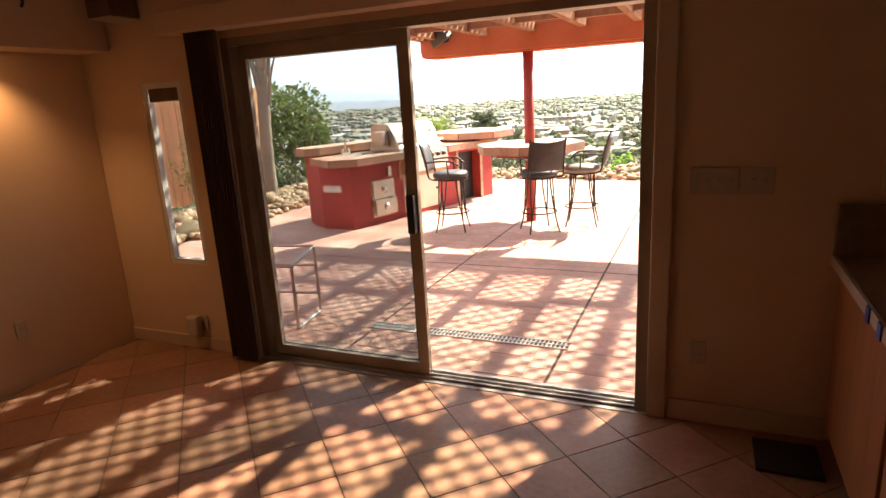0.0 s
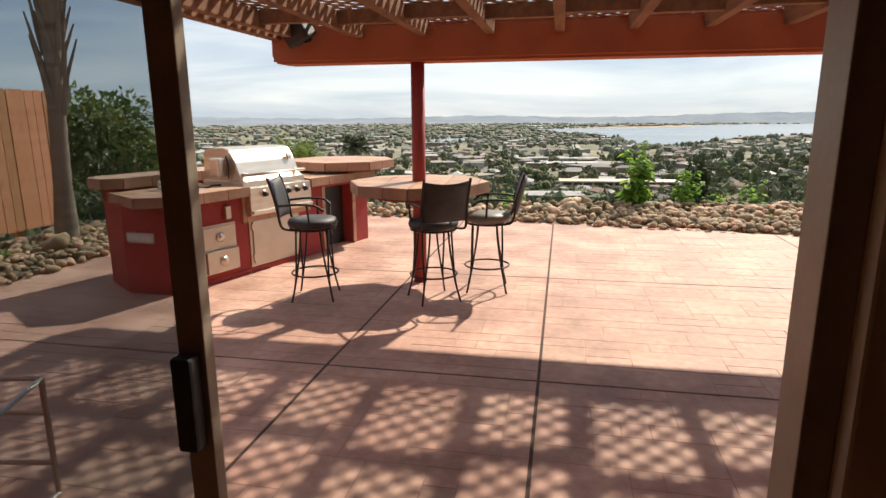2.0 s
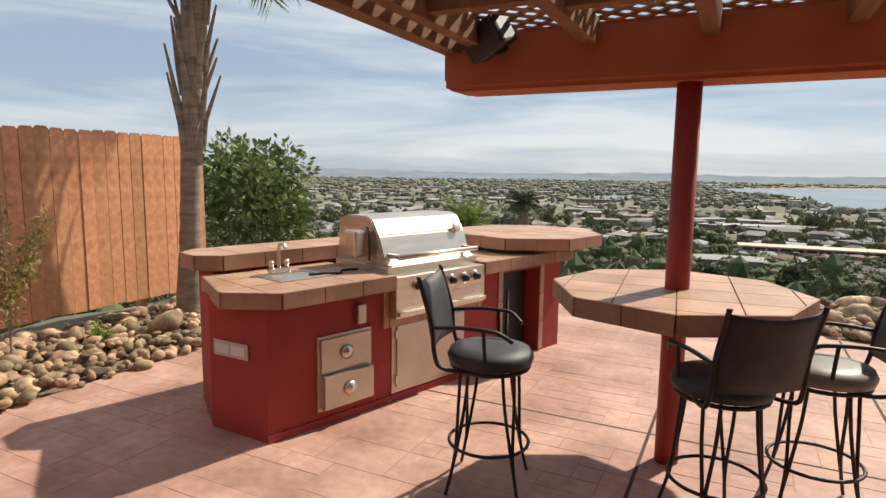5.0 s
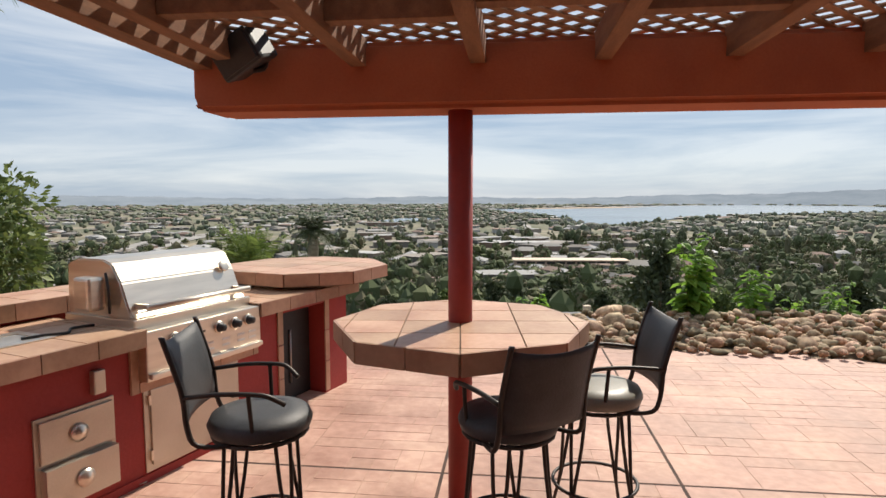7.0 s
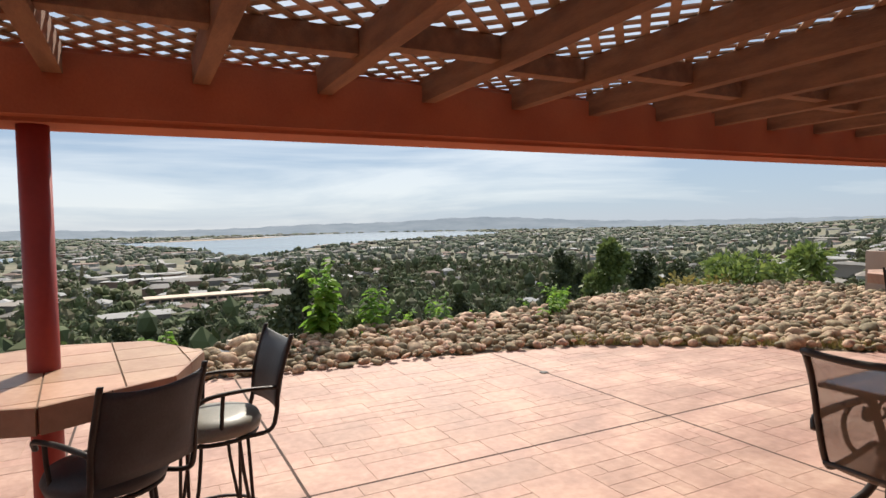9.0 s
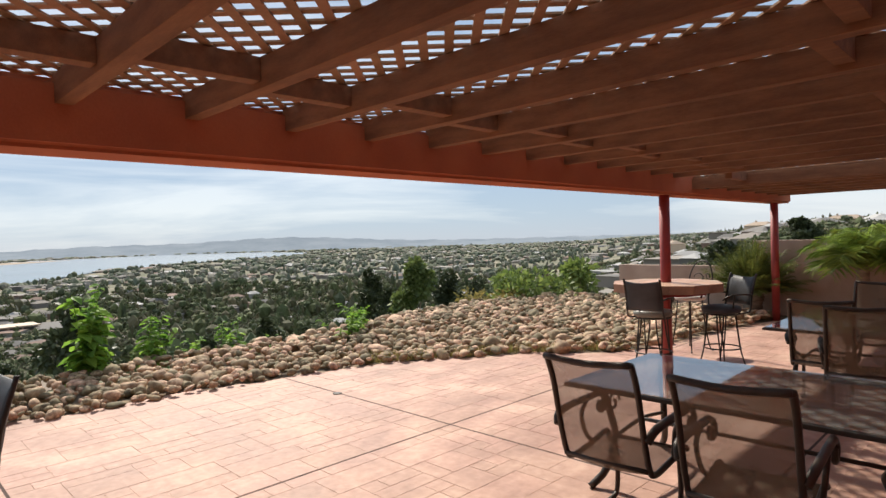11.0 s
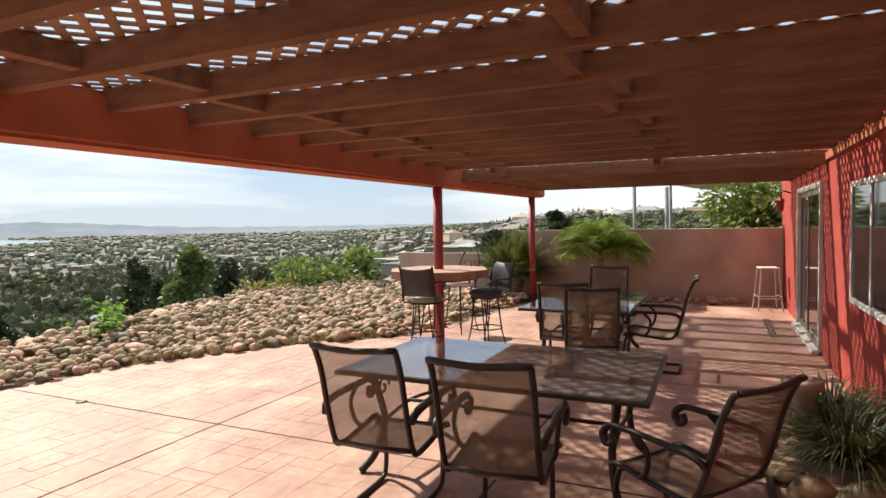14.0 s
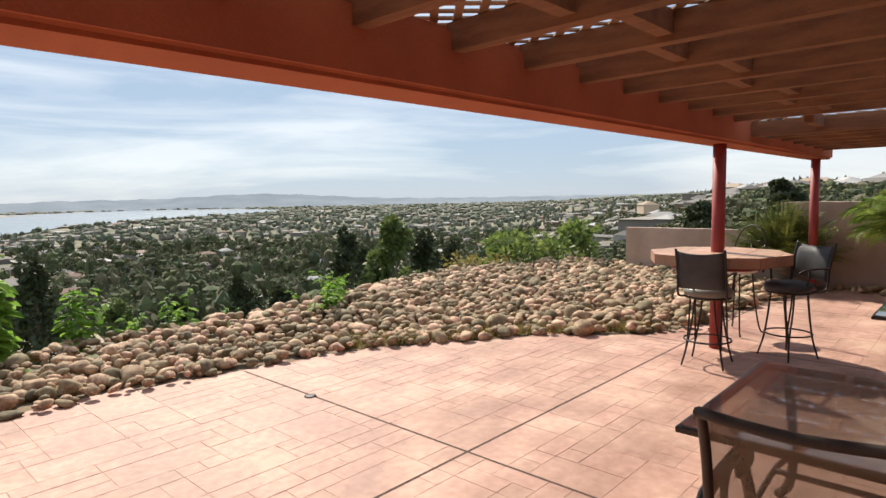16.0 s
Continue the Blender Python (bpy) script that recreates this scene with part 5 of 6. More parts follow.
for i in range(6):
    for j in range(6):
        bm.faces.new((vs[i][j], vs[i][j + 1], vs[i + 1][j + 1], vs[i + 1][j]))
part("cloth", bm, M_GARDENWALL, sail, smooth=True)
for x, y, h in ((14.55, 6.1, 2.7), (14.65, 5.34, 2.45), (16.0, 5.35, 2.7), (20.6, 1.4, 3.0)):
    part("pole", T([(x, y, -1.5), (x - 0.08, y + 0.05, h)], 0.045, 8), M_POLE, sail, "grey metal pole", smooth=True)

# ---- the land below ----
EYE_Z = 1.7
CX, CY = 2.0, 5.0
R_AZ = [-180, -115, -90, -60, -37.5, -19, 0, 19, 33, 46, 59, 90, 115, 180]
R_CREST = [25, 20, 10.4, 11.5, 8.7, 8.25, 8.0, 8.7, 10.5, 12.0, 13.8, 17, 25, 25]


def step01(t):
    t = np.clip(t, 0, 1)
    return t * t * (3 - 2 * t)


def land(x, y):
    """Height of the ground: level by the house, a steep slope, the plain, a hill to the east, far ridges."""
    x, y = np.asarray(x, float), np.asarray(y, float)
    dx, dy = x - CX, y - CY
    r = np.hypot(dx, dy)
    az = np.degrees(np.arctan2(dx, dy))
    s = np.maximum(r - np.interp(az, R_AZ, R_CREST), 0)
    plain = -45 * (1 - np.exp(-s / 90)) - 0.35 * (1 - np.exp(-s / 0.8))
    hill = -2.6 * (1 - np.exp(-s / 6)) + np.minimum(0.012 * s, 5) + 0.6 * np.sin(x / 23) * (s > 5)
    back = -0.05 + 0.0 * s
    w = step01((az - 50) / 28)
    z = plain * (1 - w) + hill * w
    wb = step01((np.abs(az) - 105) / 20)
    z = z * (1 - wb) + back * wb
    z = z + 1.2 * np.sin(x / 41 + 1) * np.sin(y / 37) * step01((r - 120) / 200) * (1 - w)
    e = -0.12 + 0.4 * np.exp(-((az - 30) / 9) ** 2) + 0.16 * np.exp(-((az + 8) / 6) ** 2) + 0.18 * np.exp(-((az - 14) / 5) ** 2) + 0.25 * step01((-az - 20) / 20) + 0.04 * np.sin(az * 1.9) + 0.03 * np.sin(az * 4.3)
    top = EYE_Z + r * np.tan(np.radians(e))
    wr = step01((r - 3900) / 600)
    return z * (1 - wr) + np.maximum(top, z) * wr - 0.045


radii = np.concatenate(([0.5], np.linspace(2, 20, 37), np.geomspace(21, 4700, 90)))
azs = np.radians(np.arange(0, 360, 1.5))
rr, aa = np.meshgrid(radii, azs, indexing="ij")
gx, gy = CX + rr * np.sin(aa), CY + rr * np.cos(aa)
gz = land(gx, gy)
na = len(azs)
gf = [(i * na + j, i * na + (j + 1) % na, (i + 1) * na + (j + 1) % na, (i + 1) * na + j) for i in range(len(radii) - 1) for j in range(na)]
gf = [f[::-1] for f in gf]
M_LAND = surf("land_cover", (0.09, 0.105, 0.055), (0.30, 0.25, 0.18), 0.95, 0.012, 0.09, 0.0, c3=(0.16, 0.15, 0.095), world_space=True)
tagged(new("ground", raw("ground", np.stack((gx, gy, gz), -1).reshape(-1, 3), gf, M_LAND, True)), "dry hillside falling to a wide suburban plain", "ground", kind="structure")
solo("soil", prism(bmesh.new(), [(-8.2, 2.4), (12.5, 2.4), (12.2, 12.3), (10.6, 13.3), (7.8, 13.6), (4.8, 12.9), (1.9, 12.7), (-0.7, 12.6), (-3.3, 12.1), (-6, 12.2), (-8.2, 10.5)], -0.3, -0.02), M_DIRT, "brown earth under the stones", "soil", kind="structure")


def skyline(az):
    """Elevation of the far hills, in degrees."""
    return -0.1 + 0.66 * math.exp(-((az - 30) / 9) ** 2) + 0.2 * math.exp(-((az + 8) / 6) ** 2) + 0.26 * math.exp(-((az - 15) / 6) ** 2) + 0.28 * float(step01((-az - 20) / 20)) + 0.035 * math.sin(az * 1.9) + 0.025 * math.sin(az * 4.3 + 1)


def polar(az, r):
    return CX + r * math.sin(radians(az)), CY + r * math.cos(radians(az))


# Haze is painted into these hills as an even blue-grey base colour.
M_HILLS = surf("haze_blue_hills", (0.20, 0.235, 0.27), (0.27, 0.30, 0.33), 1.0, 0.004, 0.03, 0.0, world_space=True, spec=0.0)
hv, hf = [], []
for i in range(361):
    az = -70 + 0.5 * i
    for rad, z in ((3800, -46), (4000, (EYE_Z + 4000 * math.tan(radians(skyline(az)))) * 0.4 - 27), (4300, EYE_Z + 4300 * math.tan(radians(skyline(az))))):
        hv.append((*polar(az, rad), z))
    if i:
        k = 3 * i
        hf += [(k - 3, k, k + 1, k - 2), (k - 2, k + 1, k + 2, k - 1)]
tagged(new("backdrop", raw("backdrop", hv, hf, M_HILLS, True)), "far hills beyond the bay, painted blue-grey with haze", "hills", kind="structure")
M_WATER = surf("bay_water", (0.10, 0.14, 0.17), (0.13, 0.17, 0.20), 0.12, 0.004, 0.05, 0.0, rough2=0.25, spec=0.8, world_space=True)
BAY = [(-2, 1950), (3, 1500), (5, 1300), (6, 1080), (9, 1000), (12, 1150), (15, 1400), (18, 1500), (24, 1900), (31, 2350), (33, 2700), (28, 3500), (20, 3700), (12, 3200), (4, 2500), (-2, 2250)]
INLET = [(-14, 1120), (-11, 1090), (-8, 1230), (-7, 1300), (-11, 1290)]
for k, shape in enumerate((BAY, INLET)):
    solo("water", prism(bmesh.new(), [polar(*p) for p in shape[::-1]], -46, -43.2), M_WATER, "pale bay water reflecting the sky" if k == 0 else "narrow inlet of pale water", "water", kind="structure")


def inside(x, y, poly):
    c = False
    for (x0, y0), (x1, y1) in zip(poly, poly[1:] + poly[:1]):
        if (y0 > y) != (y1 > y) and x < (x1 - x0) * (y - y0) / (y1 - y0) + x0:
            c = not c
    return c


BAYP = [polar(*p) for p in BAY]
INLETP = [polar(*p) for p in INLET]
M_SAND = surf("sand_bar", (0.30, 0.22, 0.16), (0.40, 0.31, 0.23), 0.95, 0.01, 0.1, 0.0, world_space=True)
solo("sand_bar", prism(bmesh.new(), [polar(*p) for p in [(-1, 2350), (2, 2300), (9, 2500), (13, 3000), (9, 2850), (3, 2600)][::-1]], -46, -42.8), M_SAND, "brown sand bar in the bay", "sand", kind="structure")


def road(pts, w, label):
    bm = bmesh.new()
    p = [Vector((*polar(*q), 0)) for q in pts]
    p = smooth_path(p, 8)
    prev = None
    for i, q in enumerate(p):
        d = (p[min(i + 1, len(p) - 1)] - p[max(i - 1, 0)]).normalized()
        s = Vector((d.y, -d.x, 0)) * w / 2
        z = float(land(q.x, q.y)) + 0.8
        row = [bm.verts.new((q.x - s.x, q.y - s.y, z)), bm.verts.new((q.x + s.x, q.y + s.y, z))]
        if prev:
            bm.faces.new((prev[0], prev[1], row[1], row[0]))
        prev = row
    bmesh.ops.recalc_face_normals(bm, faces=bm.faces)
    return solo("road", bm, M_ROAD, label, "road", kind="structure")


M_ROAD = surf("road_concrete", (0.26, 0.24, 0.22), (0.36, 0.34, 0.31), 0.9, 0.05, 0.4, 0.0, world_space=True)
road([(-46, 330), (-37, 450), (-33, 640), (-24, 900), (-12, 1150)], 26, "wide pale freeway across the plain")
road([(-46, 350), (-38.5, 470), (-34, 680), (-25, 960)], 14, "second freeway carriageway")
road([(4, 480), (2.5, 620), (1.5, 800), (1.0, 1000)], 11, "straight street through the suburb")
road([(-20, 420), (-8, 520), (2.5, 620), (12, 680), (25, 700)], 9, "cross street through the suburb")


def palette(name, cols, rough=0.85):
    m = surf(name, cols[0], cols[1], rough, 0.1, 1, 0.0)
    nt = m.node_tree
    b = nt.nodes["Principled BSDF"]
    g = nt.nodes.new("ShaderNodeNewGeometry")
    rp = nt.nodes.new("ShaderNodeValToRGB")
    rp.color_ramp.interpolation = "CONSTANT"
    els = rp.color_ramp.elements
    els[0].color = (*cols[0], 1)
    els[1].position = 1 / len(cols)
    els[1].color = (*cols[1], 1)
    for i, c in enumerate(cols[2:], 2):
        e = els.new(i / len(cols))
        e.color = (*c, 1)
    nt.links.new(g.outputs["Random Per Island"], rp.inputs["Fac"])
    nt.links.new(rp.outputs["Color"], b.inputs["Base Color"])
    return m


# Far trees get a paler, greyer palette: distance haze put into the colour.
M_WOODS_HAZED = palette("hazed_woodland", [(0.11, 0.13, 0.08), (0.13, 0.145, 0.085), (0.155, 0.165, 0.105), (0.10, 0.12, 0.08), (0.18, 0.17, 0.125), (0.14, 0.145, 0.105), (0.19, 0.175, 0.13)])
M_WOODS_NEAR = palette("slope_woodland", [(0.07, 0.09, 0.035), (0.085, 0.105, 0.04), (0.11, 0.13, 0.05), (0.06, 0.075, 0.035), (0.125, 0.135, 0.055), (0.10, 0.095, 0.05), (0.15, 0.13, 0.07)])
M_ROOFS = palette("suburban_roofs", [(0.25, 0.225, 0.195), (0.18, 0.165, 0.15), (0.31, 0.30, 0.285), (0.23, 0.155, 0.12), (0.42, 0.405, 0.385), (0.155, 0.145, 0.13), (0.27, 0.235, 0.2)])

# suburban houses: walls and a pitched or flat roof each
rl = np.random.default_rng(81)
HV, HF = [], []
spots = []
for i in range(2000):
    az = rl.uniform(-62, 96)
    r = 250 * math.exp(rl.random() ** 0.8 * 2.7)
    if az > 60 and rl.random() < 0.5:
        r = 280 + 400 * rl.random()
    x, y = polar(az, r)
    if az > 22 and rl.random() < 0.35:
        continue
    if r > 3800 or inside(x, y, BAYP) or inside(x, y, INLETP):
        continue
    k = max(1.0, r / 700)
    big = rl.random() < (0.24 if -24 < az < 14 and 380 < r < 1000 else 0.05)
    a, b, h = rl.uniform(5, 8) * k, rl.uniform(3.5, 5.5) * k, rl.uniform(3, 5)
    if big:
        a, b, h = a * 2.4, b * 2.2, 6
    z = float(land(x, y)) - 1
    t = rl.uniform(0, 3.14)
    c, s = math.cos(t), math.sin(t)
    n = len(HV)
    for px, py, pz in ((-a, -b, 0), (a, -b, 0), (a, b, 0), (-a, b, 0), (-a, -b, h), (a, -b, h), (a, b, h), (-a, b, h)):
        HV.append((x + c * px - s * py, y + s * px + c * py, z + pz))
    HF += [(n, n + 1, n + 5, n + 4), (n + 1, n + 2, n + 6, n + 5), (n + 2, n + 3, n + 7, n + 6), (n + 3, n, n + 4, n + 7)]
    n = len(HV)
    o = 1.08
    rise = 0.4 if big else 2.0
    for px, py, pz in ((-a * o, -b * o, h), (a * o, -b * o, h), (a * o, b * o, h), (-a * o, b * o, h), (-a * 0.5, 0, h + rise), (a * 0.5, 0, h + rise)):
        HV.append((x + c * px - s * py, y + s * px + c * py, z + pz))
    HF += [(n, n + 1, n + 5, n + 4), (n + 1, n + 2, n + 5), (n + 2, n + 3, n + 4, n + 5), (n + 3, n, n + 4)]
tagged(new("far_houses", raw("far_houses", HV, HF, M_ROOFS)), "pale roofs and walls of a spread-out suburb", "houses", kind="stuff")

# woods: lumpy crowns of many sizes
bm = bmesh.new()
bmesh.ops.create_icosphere(bm, subdivisions=1, radius=1)
ICO1_V = np.array([v.co[:] for v in bm.verts])
ICO1_F = np.array([[v.index for v in f.verts] for f in bm.faces])
bm.free()
TV, TF = [], []
NV, NF = [], []
n_off = m_off = 0
for i in range(15500):
    az = rl.uniform(-64, 98)
    r = 135 * math.exp(rl.random() ** 0.8 * 3.36)
    if az > 58 and rl.random() < 0.45:
        r = 60 + 560 * rl.random()
    if r > 3900 or (-46 < az < -22 and rl.random() < 0.45):
        continue
    x, y = polar(az, r)
    if inside(x, y, BAYP) or inside(x, y, INLETP):
        continue
    if abs(az - 2.2) < 0.8 and 470 < r < 1000:
        continue
    if -26 < az < 6 and 380 < r < 950 and rl.random() < 0.5:
        continue
    q = max(3.4, r * 0.0042) * rl.uniform(0.5, 1.3) * (1.5 if rl.random() < 0.3 else 1.0)
    h = min(q * rl.uniform(0.7, 1.4), 9 + r * 0.001)
    if r > 700:
        h = min(h, 5.0)
    if -2 < az < 12 and 240 < r < 410:
        h = min(h, 3.2)
    if az > 55:
        q, h = q * 0.7, min(h, 0.6 + 0.0055 * r)
    if rl.random() < 0.08:
        q, h = q * 0.4, h * 1.4
    z = float(land(x, y))
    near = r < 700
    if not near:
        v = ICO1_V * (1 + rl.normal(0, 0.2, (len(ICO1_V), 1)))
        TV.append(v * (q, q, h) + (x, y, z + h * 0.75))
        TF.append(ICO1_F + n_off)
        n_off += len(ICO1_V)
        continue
    top = np.array((x, y, z + h * 0.75))
    for k in range(5):
        c = rl.normal(0, 0.42, 3) * (q, q, h * 0.8)
        f = rl.uniform(0.42, 0.68)
        v = ICO1_V * (1 + rl.normal(0, 0.16, (len(ICO1_V), 1)))
        NV.append(v * (q * f, q * f, h * f) + top + c)
        NF.append(ICO1_F + m_off)
        m_off += len(ICO1_V)
    m = 130
    d = rl.normal(0, 1, (m, 3))
    d /= np.linalg.norm(d, axis=1)[:, None]
    p = d * (q, q, h) * rl.uniform(0.6, 1.12, (m, 1)) + top
    e1, e2 = rl.normal(0, 0.11 * q, (2, m, 3))
    NV.append(np.stack((p - e1, p + e1 * 0.6 + e2, p + e2 * -0.7 + e1), 1).reshape(-1, 3))
    NF.append(np.arange(3 * m).reshape(m, 3) + m_off)
    m_off += 3 * m
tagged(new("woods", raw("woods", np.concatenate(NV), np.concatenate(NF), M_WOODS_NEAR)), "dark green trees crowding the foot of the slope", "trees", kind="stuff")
tagged(new("far_woods", raw("far_woods", np.concatenate(TV), np.concatenate(TF), M_WOODS_HAZED)), "trees spread over the suburb, paled and greyed with painted haze", "trees", kind="stuff")

# a long low building on the plain
lb = thing("long_building", "long low tan building with rows of dark openings", "building", m=pose(*polar(4.8, 395), -45.5, 0, 0, 3))
part("wall", B(-36, 36, -7, 7, 0, 6.4), M_GARDENWALL, lb)
part("roof", B(-37, 37, -8, 8, 6.4, 7.0), M_TRIM, lb)
part("band", B(-36.5, 36.5, -7.4, -7.01, 2.9, 3.9), M_TRIM, lb)
op = data_of("window", B(-2.6, 2.6, -7.2, -7.02, 0, 1.5), M_BLACK)
for i in range(11):
    for z in (1.0, 4.4):
        o = new("window", op)
        o.parent = lb
        o.location = (-32 + 6.4 * i, 0, z)


def house(az, r, z, w, d, h, turn, roof_m, label):
    x, y = polar(az, r)
    t = thing("house", label, "house", "houses below the slope", m=pose(x, y, z, 0, 0, turn))
    part("wall", B(-w, w, -d, d, -3, h), M_TRIM, t)
    bm = bmesh.new()
    vs = [bm.verts.new(q) for q in ((-w - 0.5, -d - 0.5, h), (w + 0.5, -d - 0.5, h), (w + 0.5, d + 0.5, h), (-w - 0.5, d + 0.5, h), (-w * 0.6, 0, h + d * 0.45), (w * 0.6, 0, h + d * 0.45))]
    for f in ((0, 1, 5, 4), (1, 2, 5), (2, 3, 4, 5), (3, 0, 4), (3, 2, 1, 0)):
        bm.faces.new([vs[i] for i in f])
    part("roof", bm, roof_m, t)
    part("chimney", B(w * 0.4, w * 0.4 + 0.8, -0.4, 0.4, h, h + d * 0.45 + 0.8), M_TRIM, t)
    for sx in (-0.5, 0.4):
        part("window", B(w * sx - 0.8, w * sx + 0.8, -d - 0.06, -d + 0.02, 0.8, 2.1), M_BLACK, t)


M_ROOF_G = surf("grey_shingle", (0.24, 0.23, 0.22), (0.34, 0.33, 0.32), 0.9, 1, 8, 0.2)
M_ROOF_T = surf("tan_shingle", (0.32, 0.24, 0.18), (0.42, 0.33, 0.25), 0.9, 1, 8, 0.2)
house(2.5, 75, -17.5, 5, 4, 3, 10, M_ROOF_G, "house with a grey shingle roof below the slope")
house(10.5, 80, -17.8, 6.5, 4.5, 3, -8, M_ROOF_T, "house with a tan shingle roof below the slope")
house(84, 330, 2.2, 8, 5, 4, 70, M_ROOF_G, "large hillside house with a grey hipped roof")
house(79, 380, 2.6, 9, 5, 3.5, 80, M_ROOF_T, "hillside house with a tan tiled roof")
house(73, 420, 1.5, 9, 5, 3, 60, M_ROOF_T, "long hillside house among trees")
house(66, 420, -9.0, 8, 5, 3, 40, M_ROOF_T, "low hillside house among trees")


def tree(az, r, h, w, seed, material, label, n=1500, leaf=0.5, low=0.25):
    x, y = polar(az, r)
    z = float(land(x, y))
    t = thing("tree", label, "tree", "trees on the slope", m=pose(x, y, z))
    q = np.random.default_rng(seed)
    cs, rs = [], []
    for i in range(22):
        u = low + (0.95 - low) * (i + q.random()) / 22
        env = math.sin(math.pi * min(1, (u - low) / (1 - low) * 0.8 + 0.2)) ** 0.7
        a = q.random() * 6.283
        d = w * 0.38 * env * math.sqrt(q.random())
        cs.append((d * math.cos(a), d * math.sin(a), h * u))
        k = 0.6 + 0.6 * q.random()
        rs.append((w * 0.2 * k * (0.4 + 0.6 * env), w * 0.2 * k * (0.4 + 0.6 * env), h * 0.075 * k))
    V, F = leaves(n, clumps_place(cs, rs), leaf, seed=seed + 1, aspect=0.7)
    crown("crown", t, V, F, material)
    part("trunk", T([(0, 0, -1), (0.1, 0, h * 0.4), (0, 0.1, h * 0.8)], w * 0.04, 8, taper=0.4), M_BARK, t)
    for i in (3, 8, 13, 17):
        part("limb", T([(0, 0, cs[i][2] * 0.7), cs[i]], w * 0.018, 5, taper=0.4), M_BARK, t)


DK = "dark green eucalyptus on the slope below the patio"
for i, (az, r, h, w) in enumerate([(10.3, 62, 17.8, 6.8), (11.0, 90, 16, 6), (17, 120, 17, 8), (22, 150, 16, 10), (27, 110, 19, 9), (36.5, 95, 25, 8), (41, 90, 26, 10), (44, 120, 27, 11), (39, 150, 26, 11), (31, 170, 15, 12), (-8, 150, 14, 12), (-3, 190, 14, 12), (3, 210, 14, 12), (-14, 120, 14, 9), (-20, 140, 13, 10), (7, 170, 13, 10), (47, 130, 26, 9), (51, 110, 23, 8), (56, 90, 15, 8), (61, 100, 9, 8), (70, 90, 7, 7), (76, 70, 5, 5), (-30, 160, 14, 12), (-38, 120, 14, 10)]):
    tree(az, r, h, w, 200 + 3 * i, M_LEAF_D if i % 4 != 2 else M_LEAF, DK if i % 4 != 2 else "green broad-crowned tree on the slope", 5200, w * 0.075)
for az, r, h, w in ((34.2, 85, 12, 1.6), (33.0, 260, 16, 4)):
    tree(az, r, h, w, int(az * 10), M_LEAF_D, "slender dark cypress on the slope", 900, 0.4, 0.05)
bush("shrub", 10.9, 13.4, -0.3, 1.15, 2.2, 1500, 0.16, M_PALM, "spiky green succulent bush at the edge of the slope", "bush", 12, 91)
bush("shrub", 9.6, 13.9, -0.4, 0.8, 1.8, 900, 0.14, M_LEAF_DRY, "dry yellow-green bush at the edge of the slope", "bush", 10, 92)
bush("shrub", 12.3, 12.9, -0.3, 1.3, 1.4, 700, 0.18, M_PALM, "tall green bush at the edge of the slope", "bush", 9, 93)

# ---- patio slab with stamped stones ----
EDGE = [(-6.04, 3.08), (11.6, 3.08), (11.6, 7.0), (10.9, 7.7), (8.6, 8.1), (6.6, 8.3), (6.3, 8.5), (5.52, 9.45), (4.7, 9.95), (4.02, 10.45), (3.4, 10.74), (2.3, 10.97), (1.4, 11.08), (0.2, 11.17), (-0.7, 11.35), (-2.4, 11.5), (-3.76, 11.56), (-5.2, 11.1), (-6.04, 8.4)]
patio = tagged(new("patio", data_of("patio", prism(bmesh.new(), EDGE, -0.15, -0.0018), M_JOINT)), "pinkish stamped concrete patio scored with control joints", "patio", kind="structure")
XS = [-6.1, -2.08, -0.65, 2.43, 6.2, 9.0, 11.7]
YS = [3.08, 5.5, 8.03, 11.7]
CELL = 0.155
KINDS = [(2, 1), (3, 2), (2, 2), (1, 1), (3, 1), (4, 2), (2, 3), (1, 2), (3, 3)]
for x in XS[1:-1]:
    y1 = max(y for y in np.arange(3.3, 11.7, 0.05) if inside(x, y, EDGE))
    part("control_joint", B(x - 0.01, x + 0.01, 3.1, y1, -0.006, -0.0012), M_SCORE, patio)
for y in YS[1:-1]:
    x1 = max(x for x in np.arange(-5, 11.5, 0.05) if inside(x, y, EDGE))
    part("control_joint", B(-5.9, x1, y - 0.01, y + 0.01, -0.0062, -0.0014), M_SCORE, patio)
rp = np.random.default_rng(5)
slabs = []
for xa, xb in zip(XS, XS[1:]):
    for ya, yb in zip(YS, YS[1:]):
        nx, ny = max(1, round((xb - xa) / CELL)), max(1, round((yb - ya) / CELL))
        cx, cy = (xb - xa) / nx, (yb - ya) / ny
        used = np.zeros((nx, ny), bool)
        for i in range(nx):
            for j in range(ny):
                if used[i, j]:
                    continue
                for k in rp.permutation(len(KINDS)):
                    w, h = KINDS[k]
                    if i + w <= nx and j + h <= ny and not used[i:i + w, j:j + h].any():
                        break
                else:
                    w = h = 1
                used[i:i + w, j:j + h] = True
                slabs.append((xa + i * cx + (0.009 if i == 0 else 0.0009), xa + (i + w) * cx - (0.009 if i + w == nx else 0.0009), ya + j * cy + (0.009 if j == 0 else 0.0009), ya + (j + h) * cy - (0.009 if j + h == ny else 0.0009)))
rest_v, rest_f = [], []
count = 0
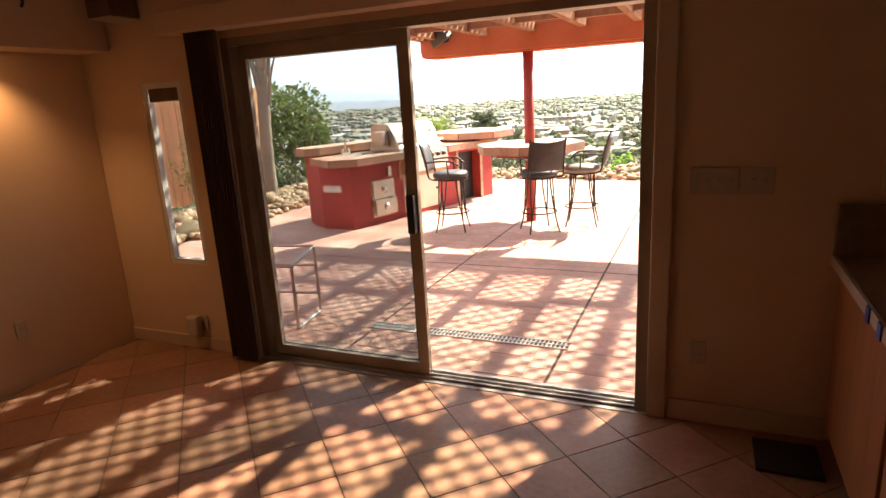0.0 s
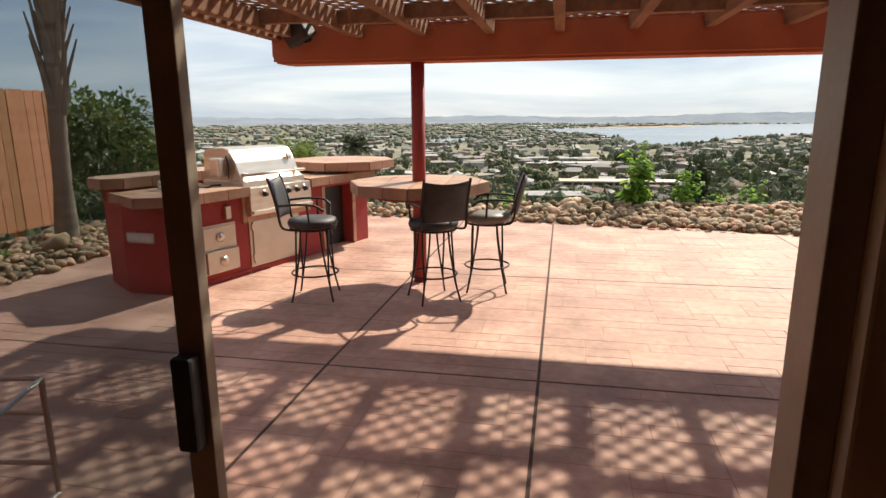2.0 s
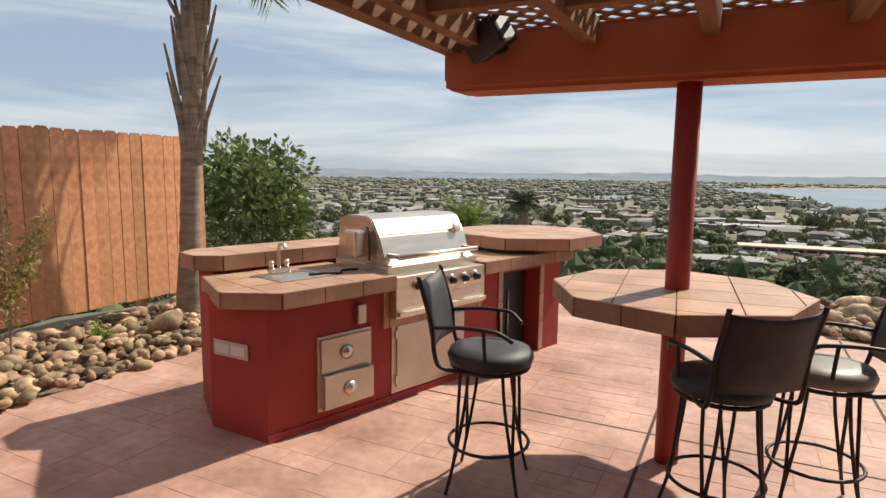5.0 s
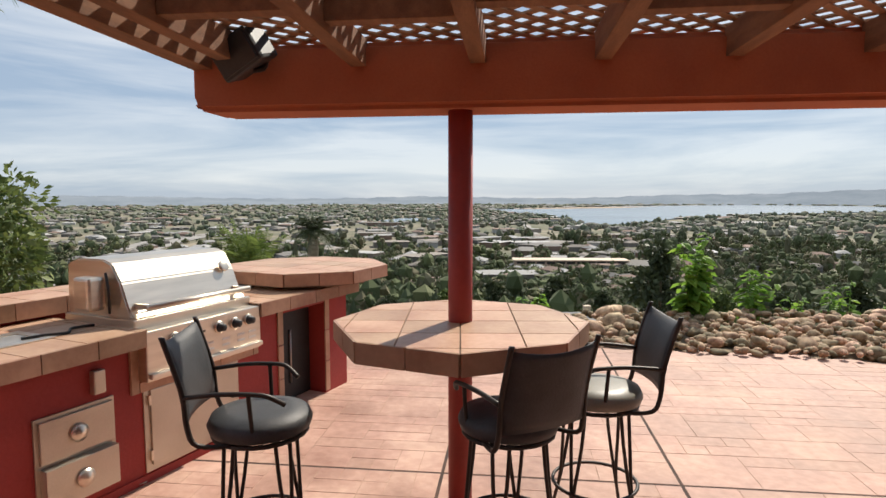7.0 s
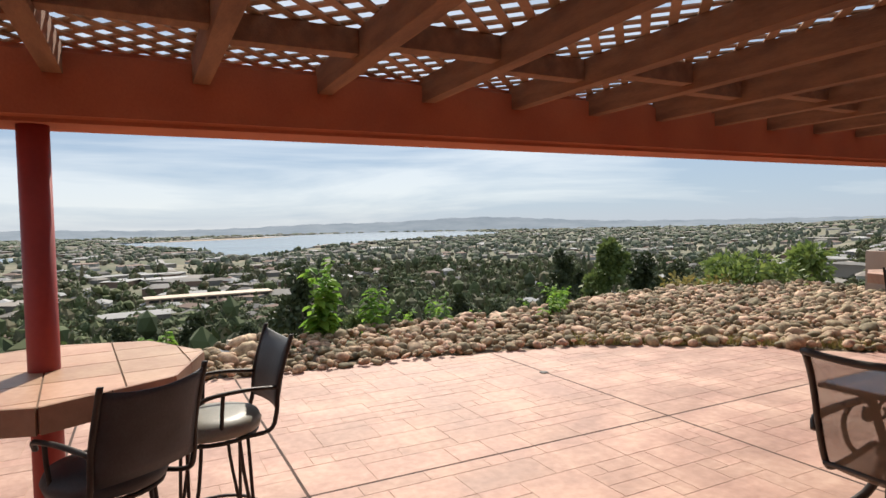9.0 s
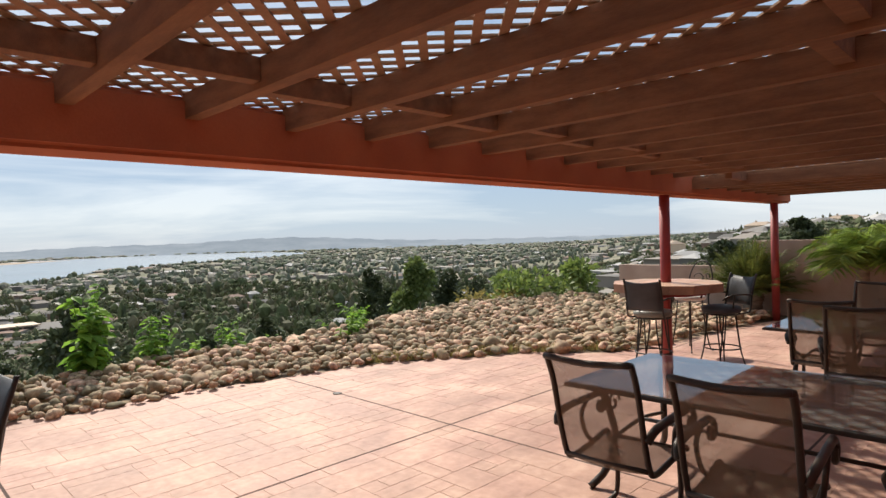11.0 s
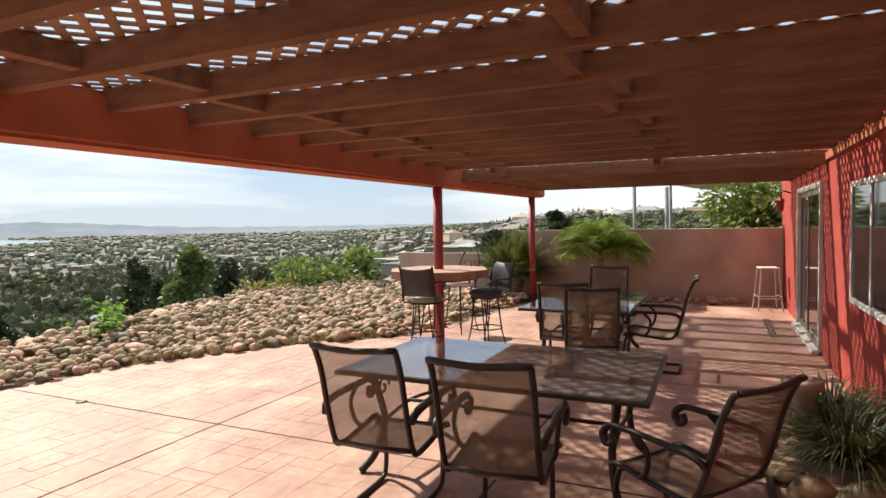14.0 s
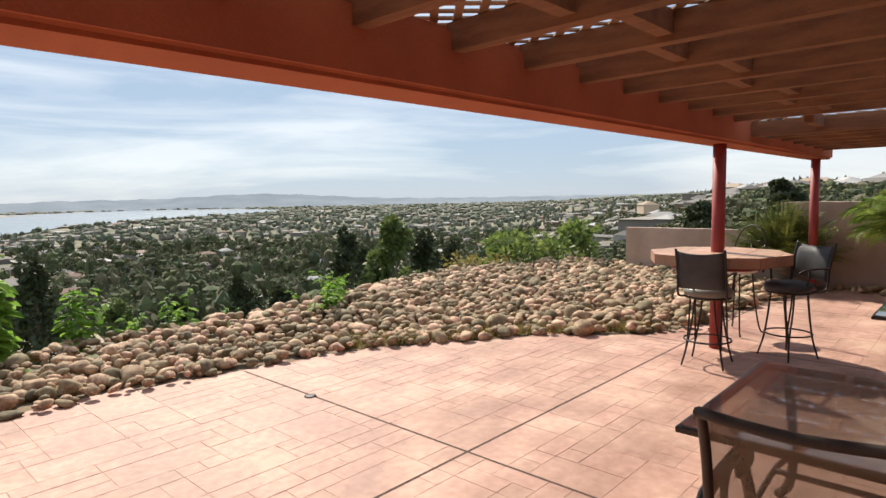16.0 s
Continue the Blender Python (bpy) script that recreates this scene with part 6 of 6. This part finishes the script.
for x0, x1, y0, y1 in slabs:
    mx, my = (x0 + x1) / 2, (y0 + y1) / 2
    if not all(inside(a, b, EDGE) for a, b in ((mx, my), (x0, y0), (x1, y0), (x0, y1), (x1, y1))) and not inside(mx, my, EDGE):
        continue
    dz = 0.0004 * rp.normal()
    b = 0.002
    V = [(x0, y0, -0.012), (x1, y0, -0.012), (x1, y1, -0.012), (x0, y1, -0.012), (x0 + b, y0 + b, dz), (x1 - b, y0 + b, dz), (x1 - b, y1 - b, dz), (x0 + b, y1 - b, dz)]
    F = [(4, 5, 6, 7), (0, 1, 5, 4), (1, 2, 6, 5), (2, 3, 7, 6), (3, 0, 4, 7)]
    if count < 300 and -2.6 < mx < 0.6 and 4.6 < my < 8.6:
        o = new("paving_stone", raw("paving_stone", V, F, M_PATIO))
        o.parent = patio
        count += 1
    else:
        n = len(rest_v)
        rest_v += V
        rest_f += [tuple(q + n for q in f) for f in F]
o = new("paving_stones", raw("paving_stones", rest_v, rest_f, M_PATIO_REST))
o.parent = patio
tagged(o, kind="stuff")

# ---- tiled floor indoors, laid on the diagonal ----
floor = tagged(new("floor", data_of("floor", B(-3.74, 3.2, -3.0, 3.03, -0.1, 0.024), M_GROUT)), "terracotta tiled floor laid on the diagonal", "floor", kind="structure")
TS = 0.335
tile_me = data_of("floor_tile", B(-TS / 2 + 0.003, TS / 2 - 0.003, -TS / 2 + 0.003, TS / 2 - 0.003, 0.024, 0.03), M_TERRA)
rest = bmesh.new()
count = 0
for i in range(-18, 18):
    for j in range(-18, 18):
        x, y = (i - j) * TS / math.sqrt(2) - 0.6, (i + j) * TS / math.sqrt(2) + 2.0
        if not (-3.78 < x < 3.25 and -3.05 < y < 3.1):
            continue
        pts = [(x + TS / math.sqrt(2) * a * 0.985, y + TS / math.sqrt(2) * b * 0.985) for a, b in ((1, 0), (0, 1), (-1, 0), (0, -1))]
        whole = all(-3.74 < a < 3.2 and -3.0 < b < 3.02 for a, b in pts)
        if whole and count < 300 and y > -1.5 and x < 1.0:
            o = new("floor_tile", tile_me)
            o.parent = floor
            o.matrix_local = pose(x, y, 0, 0, 0, 45)
            count += 1
        else:
            cl = [(min(max(a, -3.735), 3.195), min(max(b, -2.995), 3.02)) for a, b in pts]
            prism(rest, cl, 0.024, 0.03)
o = part("floor_tiles", rest, M_TERRA, floor)
tagged(o, kind="stuff")

# ---- river stones ----
CREST = [(12.2, 12.1), (10.6, 13.2), (7.8, 13.7), (4.8, 13.1), (3.4, 12.95), (1.9, 12.9), (0.6, 12.75), (-0.7, 12.6), (-1.8, 12.25), (-3.3, 12.2), (-5.5, 12.3), (-7.6, 11.5)]
bed_fence = [(-7.68, -0.5), (-6.02, -0.5), (-6.02, 8.5), (-5.25, 11.1), (-7.68, 11.3)]
bed_wall = [(11.0, 4.3), (11.58, 3.9), (11.58, 7.1), (10.95, 7.6)]
bed1 = EDGE[3:-1] + [(-7.6, 11.5)] + CREST[::-1][1:]
stones_bed = tagged(new("stone_bed", raw("stone_bed", [(x, y, -0.019 + 0.03 * (k % 2)) for k, (x, y) in enumerate([(11.5, 8.2), (11.5, 12), (11.3, 12), (11.3, 8.2)])], [(0, 1, 2, 3)], M_DIRT)), "river stones heaped between the patio and the slope", "stones", kind="structure")
rs = np.random.default_rng(15)
SV, SF = [], []
n_off = 0
count = 0


def put_stone(x, y, z, q, near):
    global n_off, count
    k = int(rs.integers(12))
    m = pose(x, y, z, *(rs.normal(0, 14, 2)), rs.uniform(0, 360)) @ Matrix.Scale(q, 4)
    if near and count < 300:
        o = new("stone", STONES[k])
        o.parent = stones_bed
        o.matrix_local = m
        count += 1
    else:
        a = np.array(m)
        SV.append(STONE_V[k] @ a[:3, :3].T + a[:3, 3])
        SF.append(STONE_F[k] + n_off)
        n_off += len(STONE_V[k])


for poly, bx0, bx1, by0, by1, pitch in ((bed1, -7.6, 12.2, 7.6, 13.8, 0.118), (bed_fence, -7.7, -5.4, -0.5, 11.3, 0.1), (bed_wall, 10.9, 11.6, 3.9, 7.8, 0.17)):
    nx, ny = int((bx1 - bx0) / pitch), int((by1 - by0) / pitch)
    for i in range(nx):
        for j in range(ny):
            x, y = bx0 + (i + rs.random()) * pitch, by0 + (j + rs.random()) * pitch
            if not inside(x, y, poly):
                continue
            u = rs.random()
            q = 0.04 + 0.05 * rs.random() + (0.045 if u > 0.8 else 0) + (0.05 if u > 0.97 else 0)
            q *= 0.75 if poly is bed_fence else 0.86
            z = 0.02 + 0.06 * rs.random()
            if poly is bed1:
                z += 0.1 * min(1, max(0, (y - 11.6) / 1.0)) + 0.05 * max(0, min(1, (x - 5) / 4))
            put_stone(x, y, z, q, poly is bed1 and -2 < x < 4.5 and y < 12.6 and rs.random() < 0.6)
for x, y, q in ((-6.75, 8.1, 0.22), (-6.3, 6.0, 0.2), (1.6, 11.4, 0.13), (2.16, 11.15, 0.14), (-7.1, 6.6, 0.22), (3.6, 12.6, 0.24), (5.9, 12.9, 0.24), (-0.4, 12.1, 0.22), (7.0, 12.9, 0.24)):
    put_stone(x, y, q * 0.4, q, True)
o = new("stones", raw("stones", np.concatenate(SV), np.concatenate(SF), M_ROCK_I, True))
o.parent = stones_bed
tagged(o, kind="stuff")

# dry grass tufts along the patio edge
V, F = [], []
for i in range(2600):
    u = rs.random()
    x = 3.6 + 3.0 * u
    y = float(np.interp(x, [3.6, 4.02, 5.52, 6.6], [10.68, 10.45, 9.45, 8.3])) + 0.05 + abs(rs.normal(0, 0.3))
    a = rs.random() * 6.283
    L = 0.05 + 0.09 * rs.random()
    k = len(V)
    d = np.array((math.cos(a) * 0.5, math.sin(a) * 0.5, 1.0)) * L
    s = np.array((-math.sin(a), math.cos(a), 0)) * 0.006
    p = np.array((x, y, 0.0))
    V += [p - s, p + s, p + d]
    F.append((k, k + 1, k + 2))
tagged(new("dry_grass", raw("dry_grass", V, F, M_LEAF_DRY)), "thin yellow-green dry grass along the patio edge", "grass", kind="stuff")
